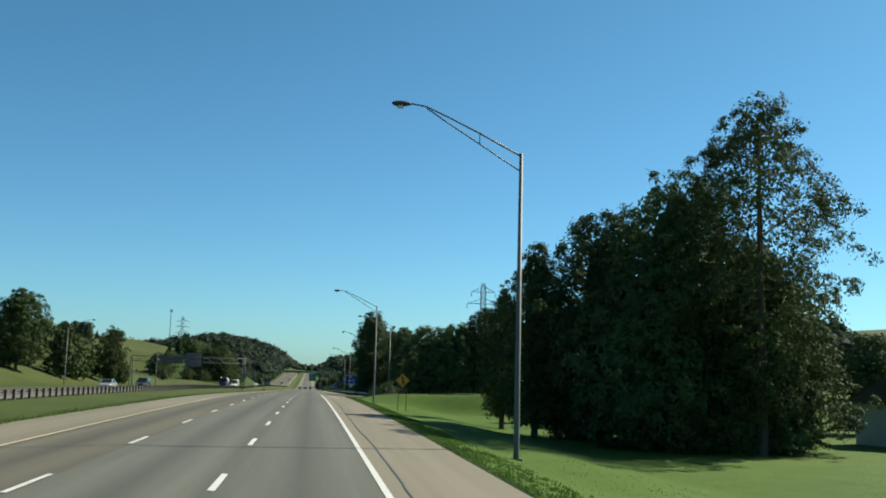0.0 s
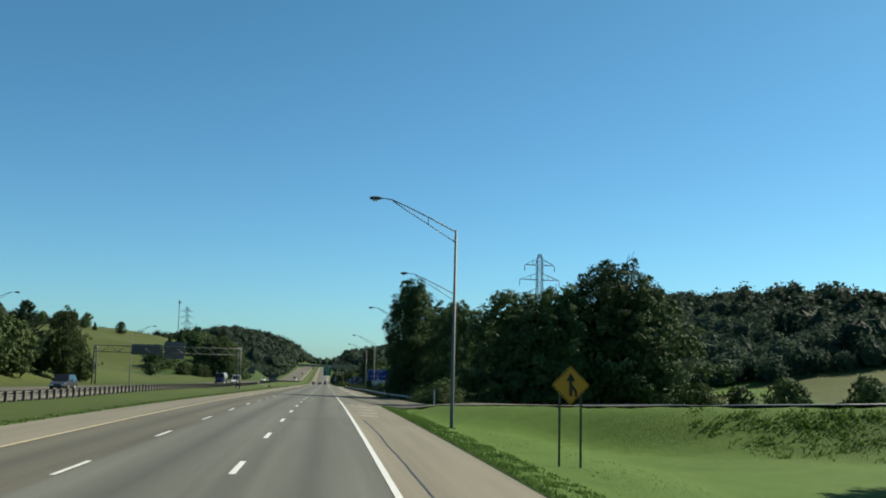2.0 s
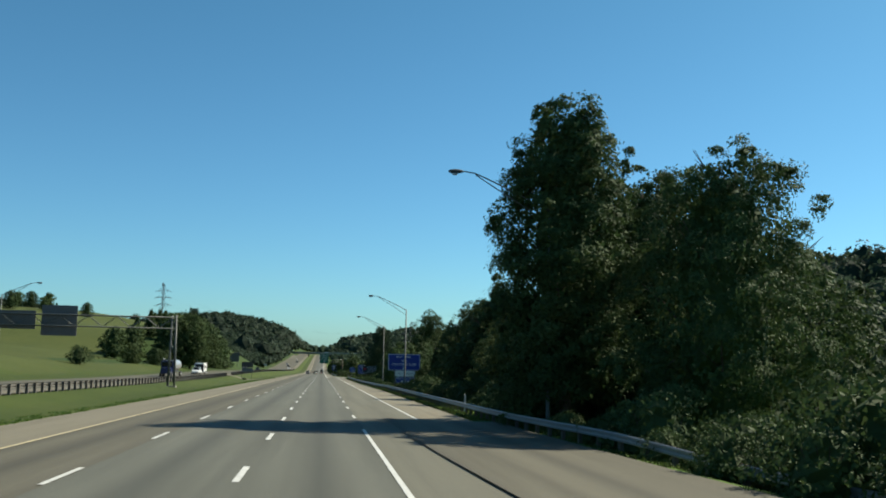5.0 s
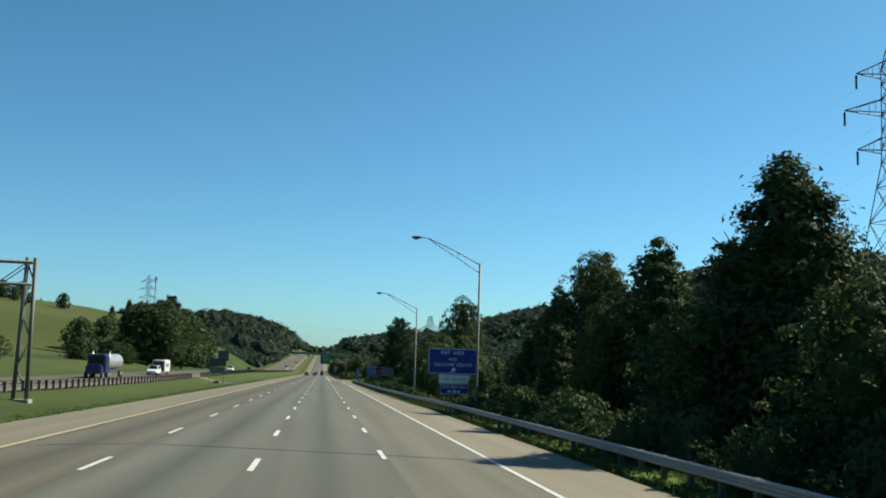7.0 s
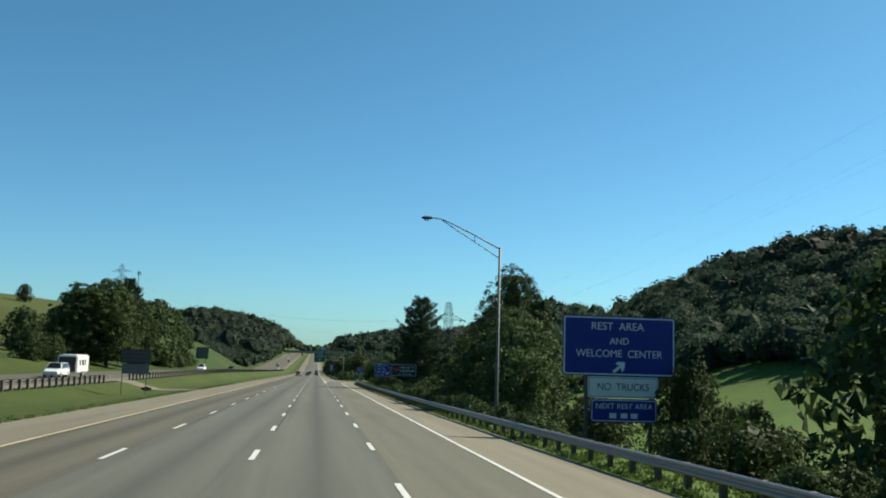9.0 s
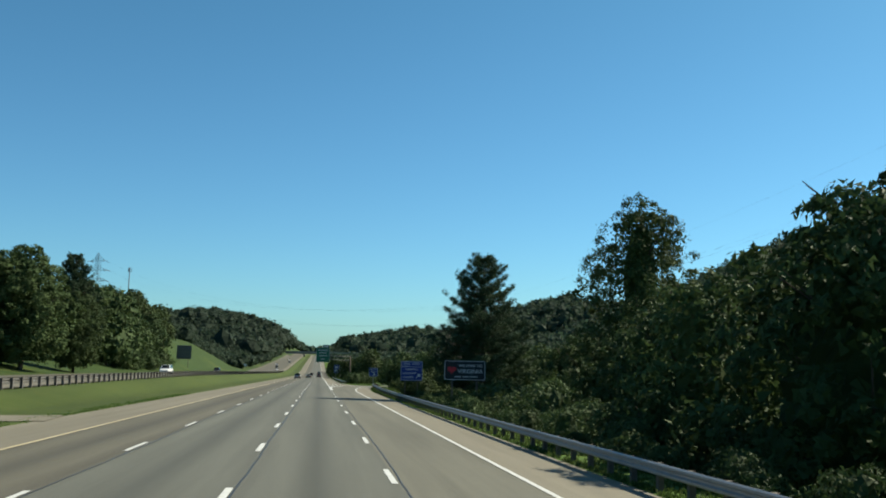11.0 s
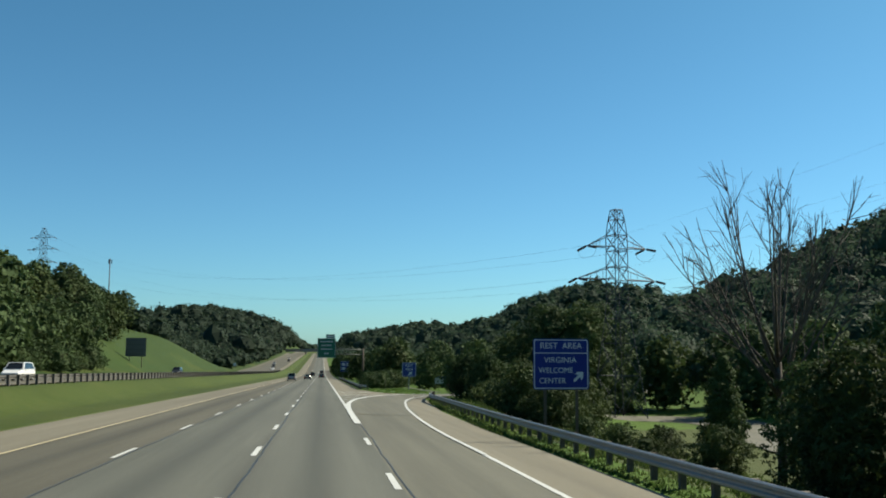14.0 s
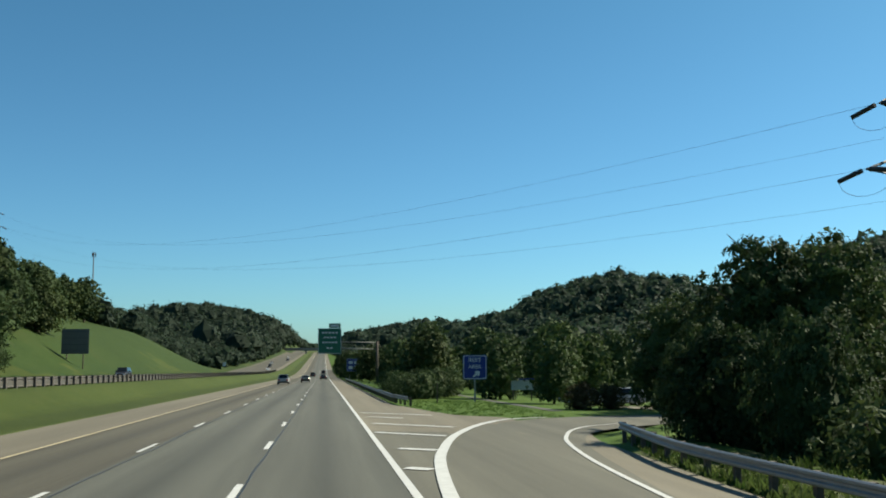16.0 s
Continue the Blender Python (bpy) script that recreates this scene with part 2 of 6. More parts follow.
def part(name, bm, material, parent=None, label=""):
    """Links a bmesh (or a mesh) as one mesh object under a thing or part."""
    if isinstance(bm, bmesh.types.BMesh):
        me = bpy.data.meshes.new(name)
        bmesh.ops.recalc_face_normals(bm, faces=bm.faces)
        bm.to_mesh(me)
        bm.free()
        me.materials.append(material)
    else:
        me = bm
    ob = new(name, me)
    if parent is not None:
        ob.parent = parent
    if label:
        tagged(ob, label)
    return ob


def thing(name, m, label, category, group="", kind=""):
    ob = new(name)
    ob.empty_display_size = 0.3
    ob.matrix_basis = m
    return tagged(ob, label, category, group, kind)


def box(bm, x0, y0, z0, x1, y1, z1, bev=0.0):
    vs = [bm.verts.new(v) for v in ((x0, y0, z0), (x1, y0, z0), (x1, y1, z0), (x0, y1, z0), (x0, y0, z1), (x1, y0, z1), (x1, y1, z1), (x0, y1, z1))]
    fs = [bm.faces.new([vs[i] for i in f]) for f in ((0, 3, 2, 1), (4, 5, 6, 7), (0, 1, 5, 4), (1, 2, 6, 5), (2, 3, 7, 6), (3, 0, 4, 7))]
    if bev:
        bmesh.ops.bevel(bm, geom=list({e for f in fs for e in f.edges}), offset=bev, segments=2, affect="EDGES")
    return bm


def boxed(*a, bev=0.0):
    return box(bmesh.new(), *a, bev=bev)


def tube(bm, path, radii, sides=8, cap=True):
    """A round bar through the points of path."""
    path = [Vector(p) for p in path]
    if isinstance(radii, (int, float)):
        radii = [radii] * len(path)
    rings = []
    for i, (p, r) in enumerate(zip(path, radii)):
        d = (path[min(i + 1, len(path) - 1)] - path[max(i - 1, 0)]).normalized()
        u = d.cross(Vector((0, 0, 1)) if abs(d.z) < 0.95 else Vector((1, 0, 0))).normalized()
        w = d.cross(u)
        rings.append([bm.verts.new(p + r * (math.cos(a) * u + math.sin(a) * w)) for a in (2 * math.pi * k / sides for k in range(sides))])
    for a, b in zip(rings, rings[1:]):
        for k in range(sides):
            f = bm.faces.new((a[k], a[(k + 1) % sides], b[(k + 1) % sides], b[k]))
            f.smooth = sides > 5
    if cap:
        bm.faces.new(rings[0])
        bm.faces.new(rings[-1][::-1])
    return bm


def text_mesh(words, size, mat, width=None):
    """Lettering in the built-in font, flat, centred on the origin in x and z, facing -y."""
    cu = bpy.data.curves.new("lettering", "FONT")
    cu.body, cu.size, cu.align_x, cu.align_y, cu.extrude = words, size, "CENTER", "CENTER", 0.004
    ob = bpy.data.objects.new("lettering", cu)
    me = bpy.data.meshes.new_from_object(ob)
    bpy.data.objects.remove(ob)
    bpy.data.curves.remove(cu)
    me.transform(pose(0, 0, 0, 90))
    if width:
        xs = [v.co.x for v in me.vertices]
        s = width / max(max(xs) - min(xs), 1e-3)
        me.transform(Matrix.Diagonal((s, 1, 1, 1)))
    me.materials.clear()
    me.materials.append(mat)
    return me


# ---- the lie of the land ----
def step(v, a, b):
    u = np.clip((v - a) / (b - a), 0.0, 1.0)
    return u * u * (3 - 2 * u)


def hump(x, y, cx, cy, rx, ry, h, turn=0.0):
    c, s = math.cos(radians(turn)), math.sin(radians(turn))
    dx, dy = x - cx, y - cy
    u, v = (c * dx + s * dy) / rx, (-s * dx + c * dy) / ry
    return h * np.exp(-(u * u + v * v))


def hills(x, y):
    """Height of the hills over the valley floor."""
    z = hump(x, y, -215, 740, 105, 200, 20)             # grassy dome beyond the opposite carriageway
    z = z + hump(x, y, -150, 960, 82, 165, 25)            # wooded hill behind the dome
    z = z + hump(x, y, -175, 1950, 130, 420, 53)          # far wooded hill
    z = z + hump(x, y, -520, 1500, 200, 500, 60)
    z = z + hump(x, y, 182, 575, 78, 205, 46)             # long wooded ridge
    z = z + hump(x, y, 180, 365, 75, 85, 19)
    z = z + hump(x, y, 235, 1200, 95, 210, 58)
    z = z + hump(x, y, 330, 1800, 170, 330, 41)
    z = z + hump(x, y, 235, 2500, 190, 420, 46)
    z = z + hump(x, y, 520, 800, 180, 500, 70)
    z = z + hump(x, y, 0, 3600, 900, 500, 18)
    z = z + hump(x, y, -900, 3000, 400, 800, 80) + hump(x, y, 950, 3000, 400, 900, 80)
    return z


def near_line(x, y, pts):
    """Distance of the points x, y from a polyline."""
    best = np.full(np.shape(x), 1e9)
    for (ax, ay), (bx, by) in zip(pts, pts[1:]):
        dx, dy = bx - ax, by - ay
        t = np.clip(((x - ax) * dx + (y - ay) * dy) / (dx * dx + dy * dy), 0, 1)
        best = np.minimum(best, np.hypot(x - ax - t * dx, y - ay - t * dy))
    return best


ON_PLAN = [(8.4, 196), (8.9, 172), (10.2, 151), (13.2, 134), (19, 123), (27, 117), (38, 114), (62, 112.5), (118, 112)]     # middle of the entry ramp


def land(x, y):
    """Ground height at x, y."""
    x, y = np.asarray(x, dtype=float), np.asarray(y, dtype=float)
    z = road_z(y) + FALL * np.clip(x, -3.66, 10.4) + 0.03 * np.clip(x + 3.66, -6.74, 0.0)
    # median and opposite carriageway
    z = z + (-0.05) * step(-x, 10.4, 14.5) + (0.24 + 0.30 * step(y, 130, 185) + 1.08 * step(y, 280, 500)) * step(-x, 15.5, 19.6)
    # the verge falls away on the near side
    early = 1 - step(y, 128, 165)
    z = z + early * (-0.45 * step(x, 7.2, 11.0) - 1.0 * step(x, 11, 19))
    late = 1 - early
    edge = 12.3 - 1.0 * step(y, 285, 325) + 4.8 * step(y, 448, 503) + 8.0 * step(y, 503, 512)
    z = z + late * (-1.3 * step(x, edge, edge + 4) - 1.7 * step(x, edge + 4, edge + 15)) * (1 - 0.75 * step(y, 505, 560)) - 0.5 * step(x, 9, 30) * step(y, 510, 560)
    # rolling floor and the rise towards the hills
    far = step(np.abs(x + 8), 40, 120)
    z = z + (3.0 * step(-x, 49, 70) + 2.2 * step(-x, 47, 64)) * (1 - step(y, 300, 420)) + 2.2 * step(-x, 38, 52) * step(y, 300, 420)
    z = z + 12.5 * step(-x, 38, 69) * step(y, 560, 650) * (1 - step(y, 800, 900))
    z = z + far * 2.0 * np.sin(x * 0.021 + 1.3) * np.cos(y * 0.017) + step(np.abs(x + 8), 48 - 26 * step(y, 1000, 1400), 95 - 35 * step(y, 1000, 1400)) * hills(x, y)
    # the entry ramp climbs away from the motorway on a low bank
    w = (1 - step(near_line(x, y, ON_PLAN), 3.4, 10.0)) * step(x, 7.3, 9.5) * (1 - step(y, 158, 176))
    return z * (1 - w) + w * (road_z(y) + FALL * np.clip(x, -3.66, 10.4) + (np.interp(x, [9, 11, 14, 24, 54], [0.05, 0.55, 0.8, 1.2, 2.2]) - 0.82 * step(x, 13, 17) * step(y - np.interp(x, *zip(*ON_PLAN[2:])), -4.0, 2.2)) * (1 - step(y, 129, 150)))


def land1(x, y):
    return float(land(x, y))


def curve_through(pts, stepm=2.0):
    """A smooth line through a few points."""
    out = []
    P = [Vector((*p, 0)) for p in pts]
    for i in range(len(P) - 1):
        a, b, c, d = P[max(i - 1, 0)], P[i], P[i + 1], P[min(i + 2, len(P) - 1)]
        n = max(int((c - b).length / stepm), 2)
        for k in range(n):
            t = k / n
            q = 0.5 * ((2 * b) + (c - a) * t + (2 * a - 5 * b + 4 * c - d) * t * t + (3 * b - a - 3 * c + d) * t ** 3)
            out.append((q.x, q.y))
    out.append(pts[-1])
    return out


ON_RAMP = curve_through(ON_PLAN, 1.2)
OFF_LEFT = [(3.9, 462), (4.3, 480), (5.2, 491), (6.6, 499), (8.8, 508), (12, 514), (16, 517), (24, 518.5), (34, 518.5), (46, 516), (51, 508), (48.5, 496), (44.5, 484), (41, 470)]
OFF_RIGHT = [(7.9, 462), (8.8, 480), (10.2, 491), (11.6, 499), (13.6, 504.6), (17, 508.2), (20, 509.6), (25, 510.4), (34, 510.4), (40.5, 508.8), (43, 503.5), (41, 494.5), (38, 484.5), (34.5, 470)]
OFF_RAMP = curve_through([((a + c) / 2, (b + d) / 2) for (a, b), (c, d) in zip(OFF_LEFT, OFF_RIGHT)])
SERVICE = curve_through([(26, 548), (40, 552), (60, 556), (95, 556)])


def shoulder_edge(y):
    """Outer edge of the near shoulder beside the merging lane."""
    return np.interp(y, [143, 165, 195, 285, 330, 400, 450, 470, 485, 500, 505], [9.9, 10.1, 10.45, 10.45, 9.9, 9.65, 9.6, 10.2, 11.2, 12.4, 13.4])


def gore_edge(y):
    """Outer edge of the paved gore beyond the exit."""
    return np.interp(y, [499, 505, 511, 515, 518, 521, 526, 533, 537], [7.2, 9.0, 11.0, 12.4, 12.2, 9.8, 8.8, 7.8, 7.2])


def paved(x, y, entry=True):
    """1 where a road lies, with or without the entry ramp."""
    right = np.where(y < 143, 7.1, np.where(y < 505, shoulder_edge(y), 7.1))
    a = (x > -11.5) & (x < right)
    b = (x > -37.0 - 5.0 * step(y, 800, 930) * (y < 1590)) & (x < -19.95)
    r = (near_line(x, y, ON_RAMP) < 3.3) & (entry | (np.asarray(x) < 10.5))
    o = near_line(x, y, OFF_RAMP) < 3.9
    g = (x > 3) & (x < gore_edge(y)) & (y > 499) & (y < 537)
    return a | b | r | o | g


def build_ground():
    xs = np.concatenate([-np.geomspace(3200, 105, 30), np.arange(-102, -38, 3.0), np.arange(-37.5, -20, 1.6), np.arange(-20, -11.6, 0.8), [-11.51, -11.49], np.arange(-10.5, 7, 2.0), [7.09, 7.11],
                         np.arange(7.8, 30, 0.8), np.arange(30, 62, 2.0), np.arange(62, 128, 3.0), np.geomspace(129, 3200, 30)])
    ys = np.concatenate([[-400, -200, -100, -60], np.arange(-40, 200, 1.6), np.arange(200, 480, 2.5), np.arange(480, 560, 1.2), np.arange(560, 760, 4.0), np.arange(760, 1300, 14), np.geomspace(1310, 4600, 60)])
    X, Y = np.meshgrid(xs, ys)
    Z = land(X, Y) - 0.14 * paved(X, Y, False)
    rough = np.random.RandomState(5).rand(*X.shape)
    Z = Z + (rough - 0.5) * 0.03 * (1 - paved(X, Y)) * (np.abs(X) < 60)
    V = np.stack([X, Y, Z], -1).reshape(-1, 3)
    nx, ny = len(xs), len(ys)
    i = (np.arange(ny - 1)[:, None] * nx + np.arange(nx - 1)[None]).ravel()
    F = np.stack([i, i + 1, i + nx + 1, i + nx], -1)
    me = mesh_of("ground", V, F, M["grass"], True)
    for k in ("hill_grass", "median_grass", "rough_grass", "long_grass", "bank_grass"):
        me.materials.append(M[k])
    c = V[F].mean(1)
    # the kinds of grass change along wavering, frayed edges
    fray = rough.ravel()[F[:, 0]] + rough.ravel()[F[:, 2]] - 1.0
    x = c[:, 0] + 7 * np.sin(c[:, 1] * 0.043 + 1.0) * (np.abs(c[:, 0]) > 42) + 3 * np.sin(c[:, 1] * 0.17) * (np.abs(c[:, 0]) > 42) + 5 * fray * (np.abs(c[:, 0]) > 38)
    y = c[:, 1] + 26 * np.sin(c[:, 0] * 0.31) + 34 * fray + 9 * np.sin(c[:, 0] * 0.9)
    sort = ((x < -48) | (x > np.where((y > 265) & (y < 480), 120, 66))).astype(int)
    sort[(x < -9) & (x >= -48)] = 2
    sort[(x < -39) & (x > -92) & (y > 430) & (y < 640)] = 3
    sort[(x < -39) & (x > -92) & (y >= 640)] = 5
    # strip behind the rail: the field's shade is put in as darker median grass
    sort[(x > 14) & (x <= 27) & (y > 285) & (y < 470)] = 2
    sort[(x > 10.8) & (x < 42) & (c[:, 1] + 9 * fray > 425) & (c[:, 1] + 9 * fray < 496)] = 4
    me.polygons.foreach_set("material_index", sort)
    tagged(new("ground", me), "mown green grass verges, median and rolling grassy hills", "ground", kind="structure")


build_ground()


def strip_mesh(name, line, left, right, mat, lift=0.0, cols=4):
    """A surface along a line in plan, from left to right of it, laid on the land."""
    P = np.array(line, dtype=float)
    T = np.gradient(P, axis=0)
    T /= np.linalg.norm(T, axis=1)[:, None]
    Nn = np.stack([T[:, 1], -T[:, 0]], -1)
    off = np.linspace(left, right, cols)
    Q = P[:, None, :] + Nn[:, None, :] * off[None, :, None]
    Z = land(Q[..., 0], Q[..., 1]) + lift
    V = np.concatenate([Q, Z[..., None]], -1).reshape(-1, 3)
    n, k = len(P), cols
    i = (np.arange(n - 1)[:, None] * k + np.arange(k - 1)[None]).ravel()
    return mesh_of(name, V, np.stack([i, i + 1, i + k + 1, i + k], -1), mat)


def ribbon(name, y0, y1, left, right, mat, lift=0.0, stepm=2.5, cols=4):
    """A surface along y between left(y) and right(y), laid on the land."""
    y = np.linspace(y0, y1, max(int((y1 - y0) / stepm), 2))
    return laid(name, np.stack([left(y) + 0 * y, y], -1), np.stack([right(y) + 0 * y, y], -1), mat, lift, cols)


def laid(name, A, B, mat, lift=0.0, cols=5):
    """A surface between two lines of equally many points, laid on the land."""
    A, B = np.array(A, dtype=float), np.array(B, dtype=float)
    u = np.linspace(0, 1, cols)[None, :, None]
    Q = A[:, None] * (1 - u) + B[:, None] * u
    V = np.concatenate([Q, (land(Q[..., 0], Q[..., 1]) + lift)[..., None]], -1).reshape(-1, 3)
    i = (np.arange(len(A) - 1)[:, None] * cols + np.arange(cols - 1)[None]).ravel()
    return mesh_of(name, V, np.stack([i, i + 1, i + cols + 1, i + cols], -1), mat)


def straight(x, y0, y1, stepm=4.0):
    n = max(int((y1 - y0) / stepm), 1)
    return [(x, y0 + (y1 - y0) * k / n) for k in range(n + 1)]


# ---- roads ----
road = thing("road", pose(0, 0, 0), "worn grey three-lane asphalt carriageway with white and yellow lines", "road", kind="structure")
part("lane", strip_mesh("lane", straight(-5.3, -60, 1900), -2.3, 1.72, M["lane_tan"]), None, road, "tan weathered inner lane")
part("lane", strip_mesh("lane", straight(-1.75, -60, 1900), -1.83, 1.83, M["lane_grey"]), None, road)
part("lane", strip_mesh("lane", straight(1.92, -60, 1900), -1.84, 1.86, M["lane_grey"]), None, road)
part("merging_lane", strip_mesh("merging_lane", straight(5.43, 143, 505), -1.65, 1.75, M["lane_aux"]), None, road)
part("shoulder", strip_mesh("shoulder", straight(-9.55, -60, 1900), -1.95, 1.95, M["shoulder"]), None, road, "pale tan shoulder")
part("shoulder", strip_mesh("shoulder", straight(5.44, -60, 143), -1.66, 1.66, M["shoulder"]), None, road, "pale tan shoulder")
part("shoulder", ribbon("shoulder", 143, 505, lambda y: 7.18, shoulder_edge, M["shoulder"]), None, road, "pale tan shoulder")
part("shoulder", strip_mesh("shoulder", straight(5.44, 505, 1900), -1.66, 1.66, M["shoulder"]), None, road, "pale tan shoulder")
part("gore_pavement", ribbon("gore_pavement", 499, 537, lambda y: 7.05, gore_edge, M["shoulder"], 0.004, 1.0), None, road)

opposite = thing("opposite_road", pose(0, 0, 0), "opposite asphalt carriageway beyond the guard rail", "road", kind="structure")
part("lane", strip_mesh("lane", straight(-29.9, -60, 1900), -7.1, 7.1, M["lane_tan"], 0.004, 7), None, opposite)
part("shoulder", strip_mesh("shoulder", straight(-21.36, -60, 1900), -1.44, 1.44, M["shoulder"], 0.004, 3), None, opposite, "pale tan shoulder")
part("ramp_lane", ribbon("ramp_lane", 800, 1590, lambda y: -36.9 - 5.0 * step(y, 800, 930), lambda y: -37.0, M["lane_tan"], 0.004, 8.0), None, opposite, "pale slip lane beside the far carriageway")
ramp_in = thing("entry_ramp", pose(0, 0, 0), "tan asphalt entry ramp joining the motorway", "road", kind="structure")
part("lane", strip_mesh("lane", ON_RAMP, -3.2, 3.2, M["lane_tan"], 0.055, 10), None, ramp_in)
ramp_out = thing("exit_ramp", pose(0, 0, 0), "grey asphalt exit ramp curving to a rest area", "road", kind="structure")
def even(pts, n=110):
    P = np.array(curve_through(pts, 1.0))
    L = np.concatenate([[0], np.cumsum(np.linalg.norm(np.diff(P, axis=0), axis=1))])
    t = np.linspace(0, L[-1], n)
    return np.stack([np.interp(t, L, P[:, 0]), np.interp(t, L, P[:, 1])], -1)


part("lane", laid("lane", even(OFF_LEFT), even(OFF_RIGHT), M["lane_aux"], 0.012, 8), None, ramp_out)
service = thing("service_road", pose(0, 0, 0), "pale service road in the rest area", "road", kind="structure")
part("lane", strip_mesh("lane", SERVICE, -3.0, 3.0, M["shoulder"], 0.05, 4), None, service)


# thin dark strip laid over the lawn, parallel to the road
footpath = strip_mesh("footpath", straight(17.2, 525, 578, 2.0), -0.45, 0.45, M["lane_grey"], 0.03, 2)
tagged(new("footpath", footpath), "narrow dark grey strip across the lawn", "path", kind="structure")


def paint(x, y0, y1, w, mat, name, parent=None):
    part(name, strip_mesh(name, straight(x, y0, y1, 3.0), -w / 2, w / 2, mat, 0.012, 2), None, parent or road)


paint(-7.5, -60, 1500, 0.15, M["yellow_paint"], "edge_line")
paint(3.73, -60, 160, 0.17, M["white_paint"], "edge_line")
paint(3.70, 160, 186, 0.14, M["white_paint"], "edge_line")
paint(3.73, 458, 1500, 0.2, M["white_paint"], "edge_line")
paint(7.2, 165, 440, 0.16, M["white_paint"], "edge_line")
for k in range(-6, 80):
    paint(0.0, 21.4 + 12.19 * k - 1.6, 21.4 + 12.19 * k + 1.6, 0.16, M["white_paint"], "lane_dash")
    paint(-3.66, 20.0 + 12.19 * k - 1.6, 20.0 + 12.19 * k + 1.6, 0.14, M["white_paint"], "lane_dash")
for k in range(0, 21):
    paint(3.66, 197.0 + 12.19 * k - 1.6, 197.0 + 12.19 * k + 1.6, 0.16, M["white_paint"], "lane_dash")
for k in range(22):
    paint(-24.9, 20 + 24.4 * k, 23 + 24.4 * k, 0.16, M["white_paint"], "lane_dash", opposite)
    paint(-28.6, 20 + 24.4 * k, 23 + 24.4 * k, 0.16, M["white_paint"], "lane_dash", opposite)


def paint_line(pts, w, name, parent, lift=0.03):
    part(name, strip_mesh(name, curve_through(pts, 1.2), -w / 2, w / 2, M["white_paint"], lift, 2), None, parent)


paint_line([(3.75, 452), (3.78, 466), (3.98, 476), (4.3, 483), (5.05, 491), (5.8, 496), (7.0, 502), (8.6, 507.8), (10.3, 512.6), (12.0, 515.6), (14.5, 517)], 0.34, "gore_line", ramp_out)
paint_line([(7.2, 436), (7.15, 446), (7.35, 456), (7.75, 466), (8.2, 474), (9.0, 484), (9.8, 492), (10.9, 499), (11.8, 502.6), (13.0, 506), (14.6, 508.6), (17, 510.2)], 0.17, "edge_line", ramp_out)
for y, xa, xb, dy in ((489.9, 4.0, 4.65, 0.4), (496, 4.3, 5.5, 0.5), (503.9, 3.98, 6.7, 1.6), (510.5, 4.2, 7.9, 2.2), (517, 4.2, 6.2, 1.0), (521.8, 4.1, 8.2, 1.8)):
    paint_line([(xa, y), ((xa + xb) / 2, y - dy / 2), (xb, y - dy)], 0.55, "gore_bar", ramp_out, 0.022)
for y, xb in ((117, 5.5), (122, 5.7), (128, 5.9), (135, 6.2), (143, 6.2)):
    paint_line([(4.2, y + 0.6), (4.9, y + 0.3), (xb, y)], 0.35, "gore_bar", road, 0.012)


def seam(pts, w, parent, seed):
    """A wandering line of tar along points in plan."""
    rs = np.random.RandomState(seed)
    line = np.array(curve_through(pts, 0.8))
    d = np.gradient(line, axis=0)
    nn = np.stack([d[:, 1], -d[:, 0]], -1) / (np.linalg.norm(d, axis=1)[:, None] + 1e-9)
    wob = np.convolve(rs.normal(0, 0.16, len(line) + 8), np.ones(9) / 9, "valid")[: len(line)]
    part("tar_seam", strip_mesh("tar_seam", (line + nn * wob[:, None] * 0.5).tolist(), -w / 2, w / 2, M["tar"], 0.008, 2), None, parent)


seam([(0.16, 300), (0.12, 340), (0.2, 400), (0.14, 470), (0.18, 560)], 0.045, road, 1)
seam([(3.9, 322), (3.86, 340), (3.92, 370), (3.86, 452)], 0.04, road, 2)
seam([(-3.5, 300), (-3.52, 380), (-3.46, 470), (-3.5, 560)], 0.04, road, 3)
seam([(3.95, -20), (4.3, 30), (4.35, 60), (4.5, 85), (4.4, 110)], 0.05, road, 4)
seam([(-10.2, 106.4), (-3, 107.0), (3, 107.2), (7.0, 107.9)], 0.09, road, 5)
seam([(-10.2, 61.5), (0, 62.2), (7.0, 62.4)], 0.09, road, 6)
seam([(-6.9, 233), (0, 233.4), (7.0, 233.3)], 0.09, road, 7)
seam([(0, 272.2), (7.0, 272.6), (9.8, 272.8)], 0.06, road, 8)

# paved crossover through the median
cross = strip_mesh("crossover", [(-20.7 + 1.05 * k, 367.3 + 0.12 * k) for k in range(10)], -3.0, 3.0, M["shoulder"], 0.035, 6)
tagged(new("road_crossover", cross), "narrow pale asphalt crossover through the grass median", "road", kind="structure")


# ---- guard rails ----
def resample(line, gap):
    P = np.array(line, dtype=float)
    L = np.concatenate([[0], np.cumsum(np.linalg.norm(np.diff(P, axis=0), axis=1))])
    s = np.arange(0, L[-1], gap)
    return np.stack([np.interp(s, L, P[:, 0]), np.interp(s, L, P[:, 1])], -1)


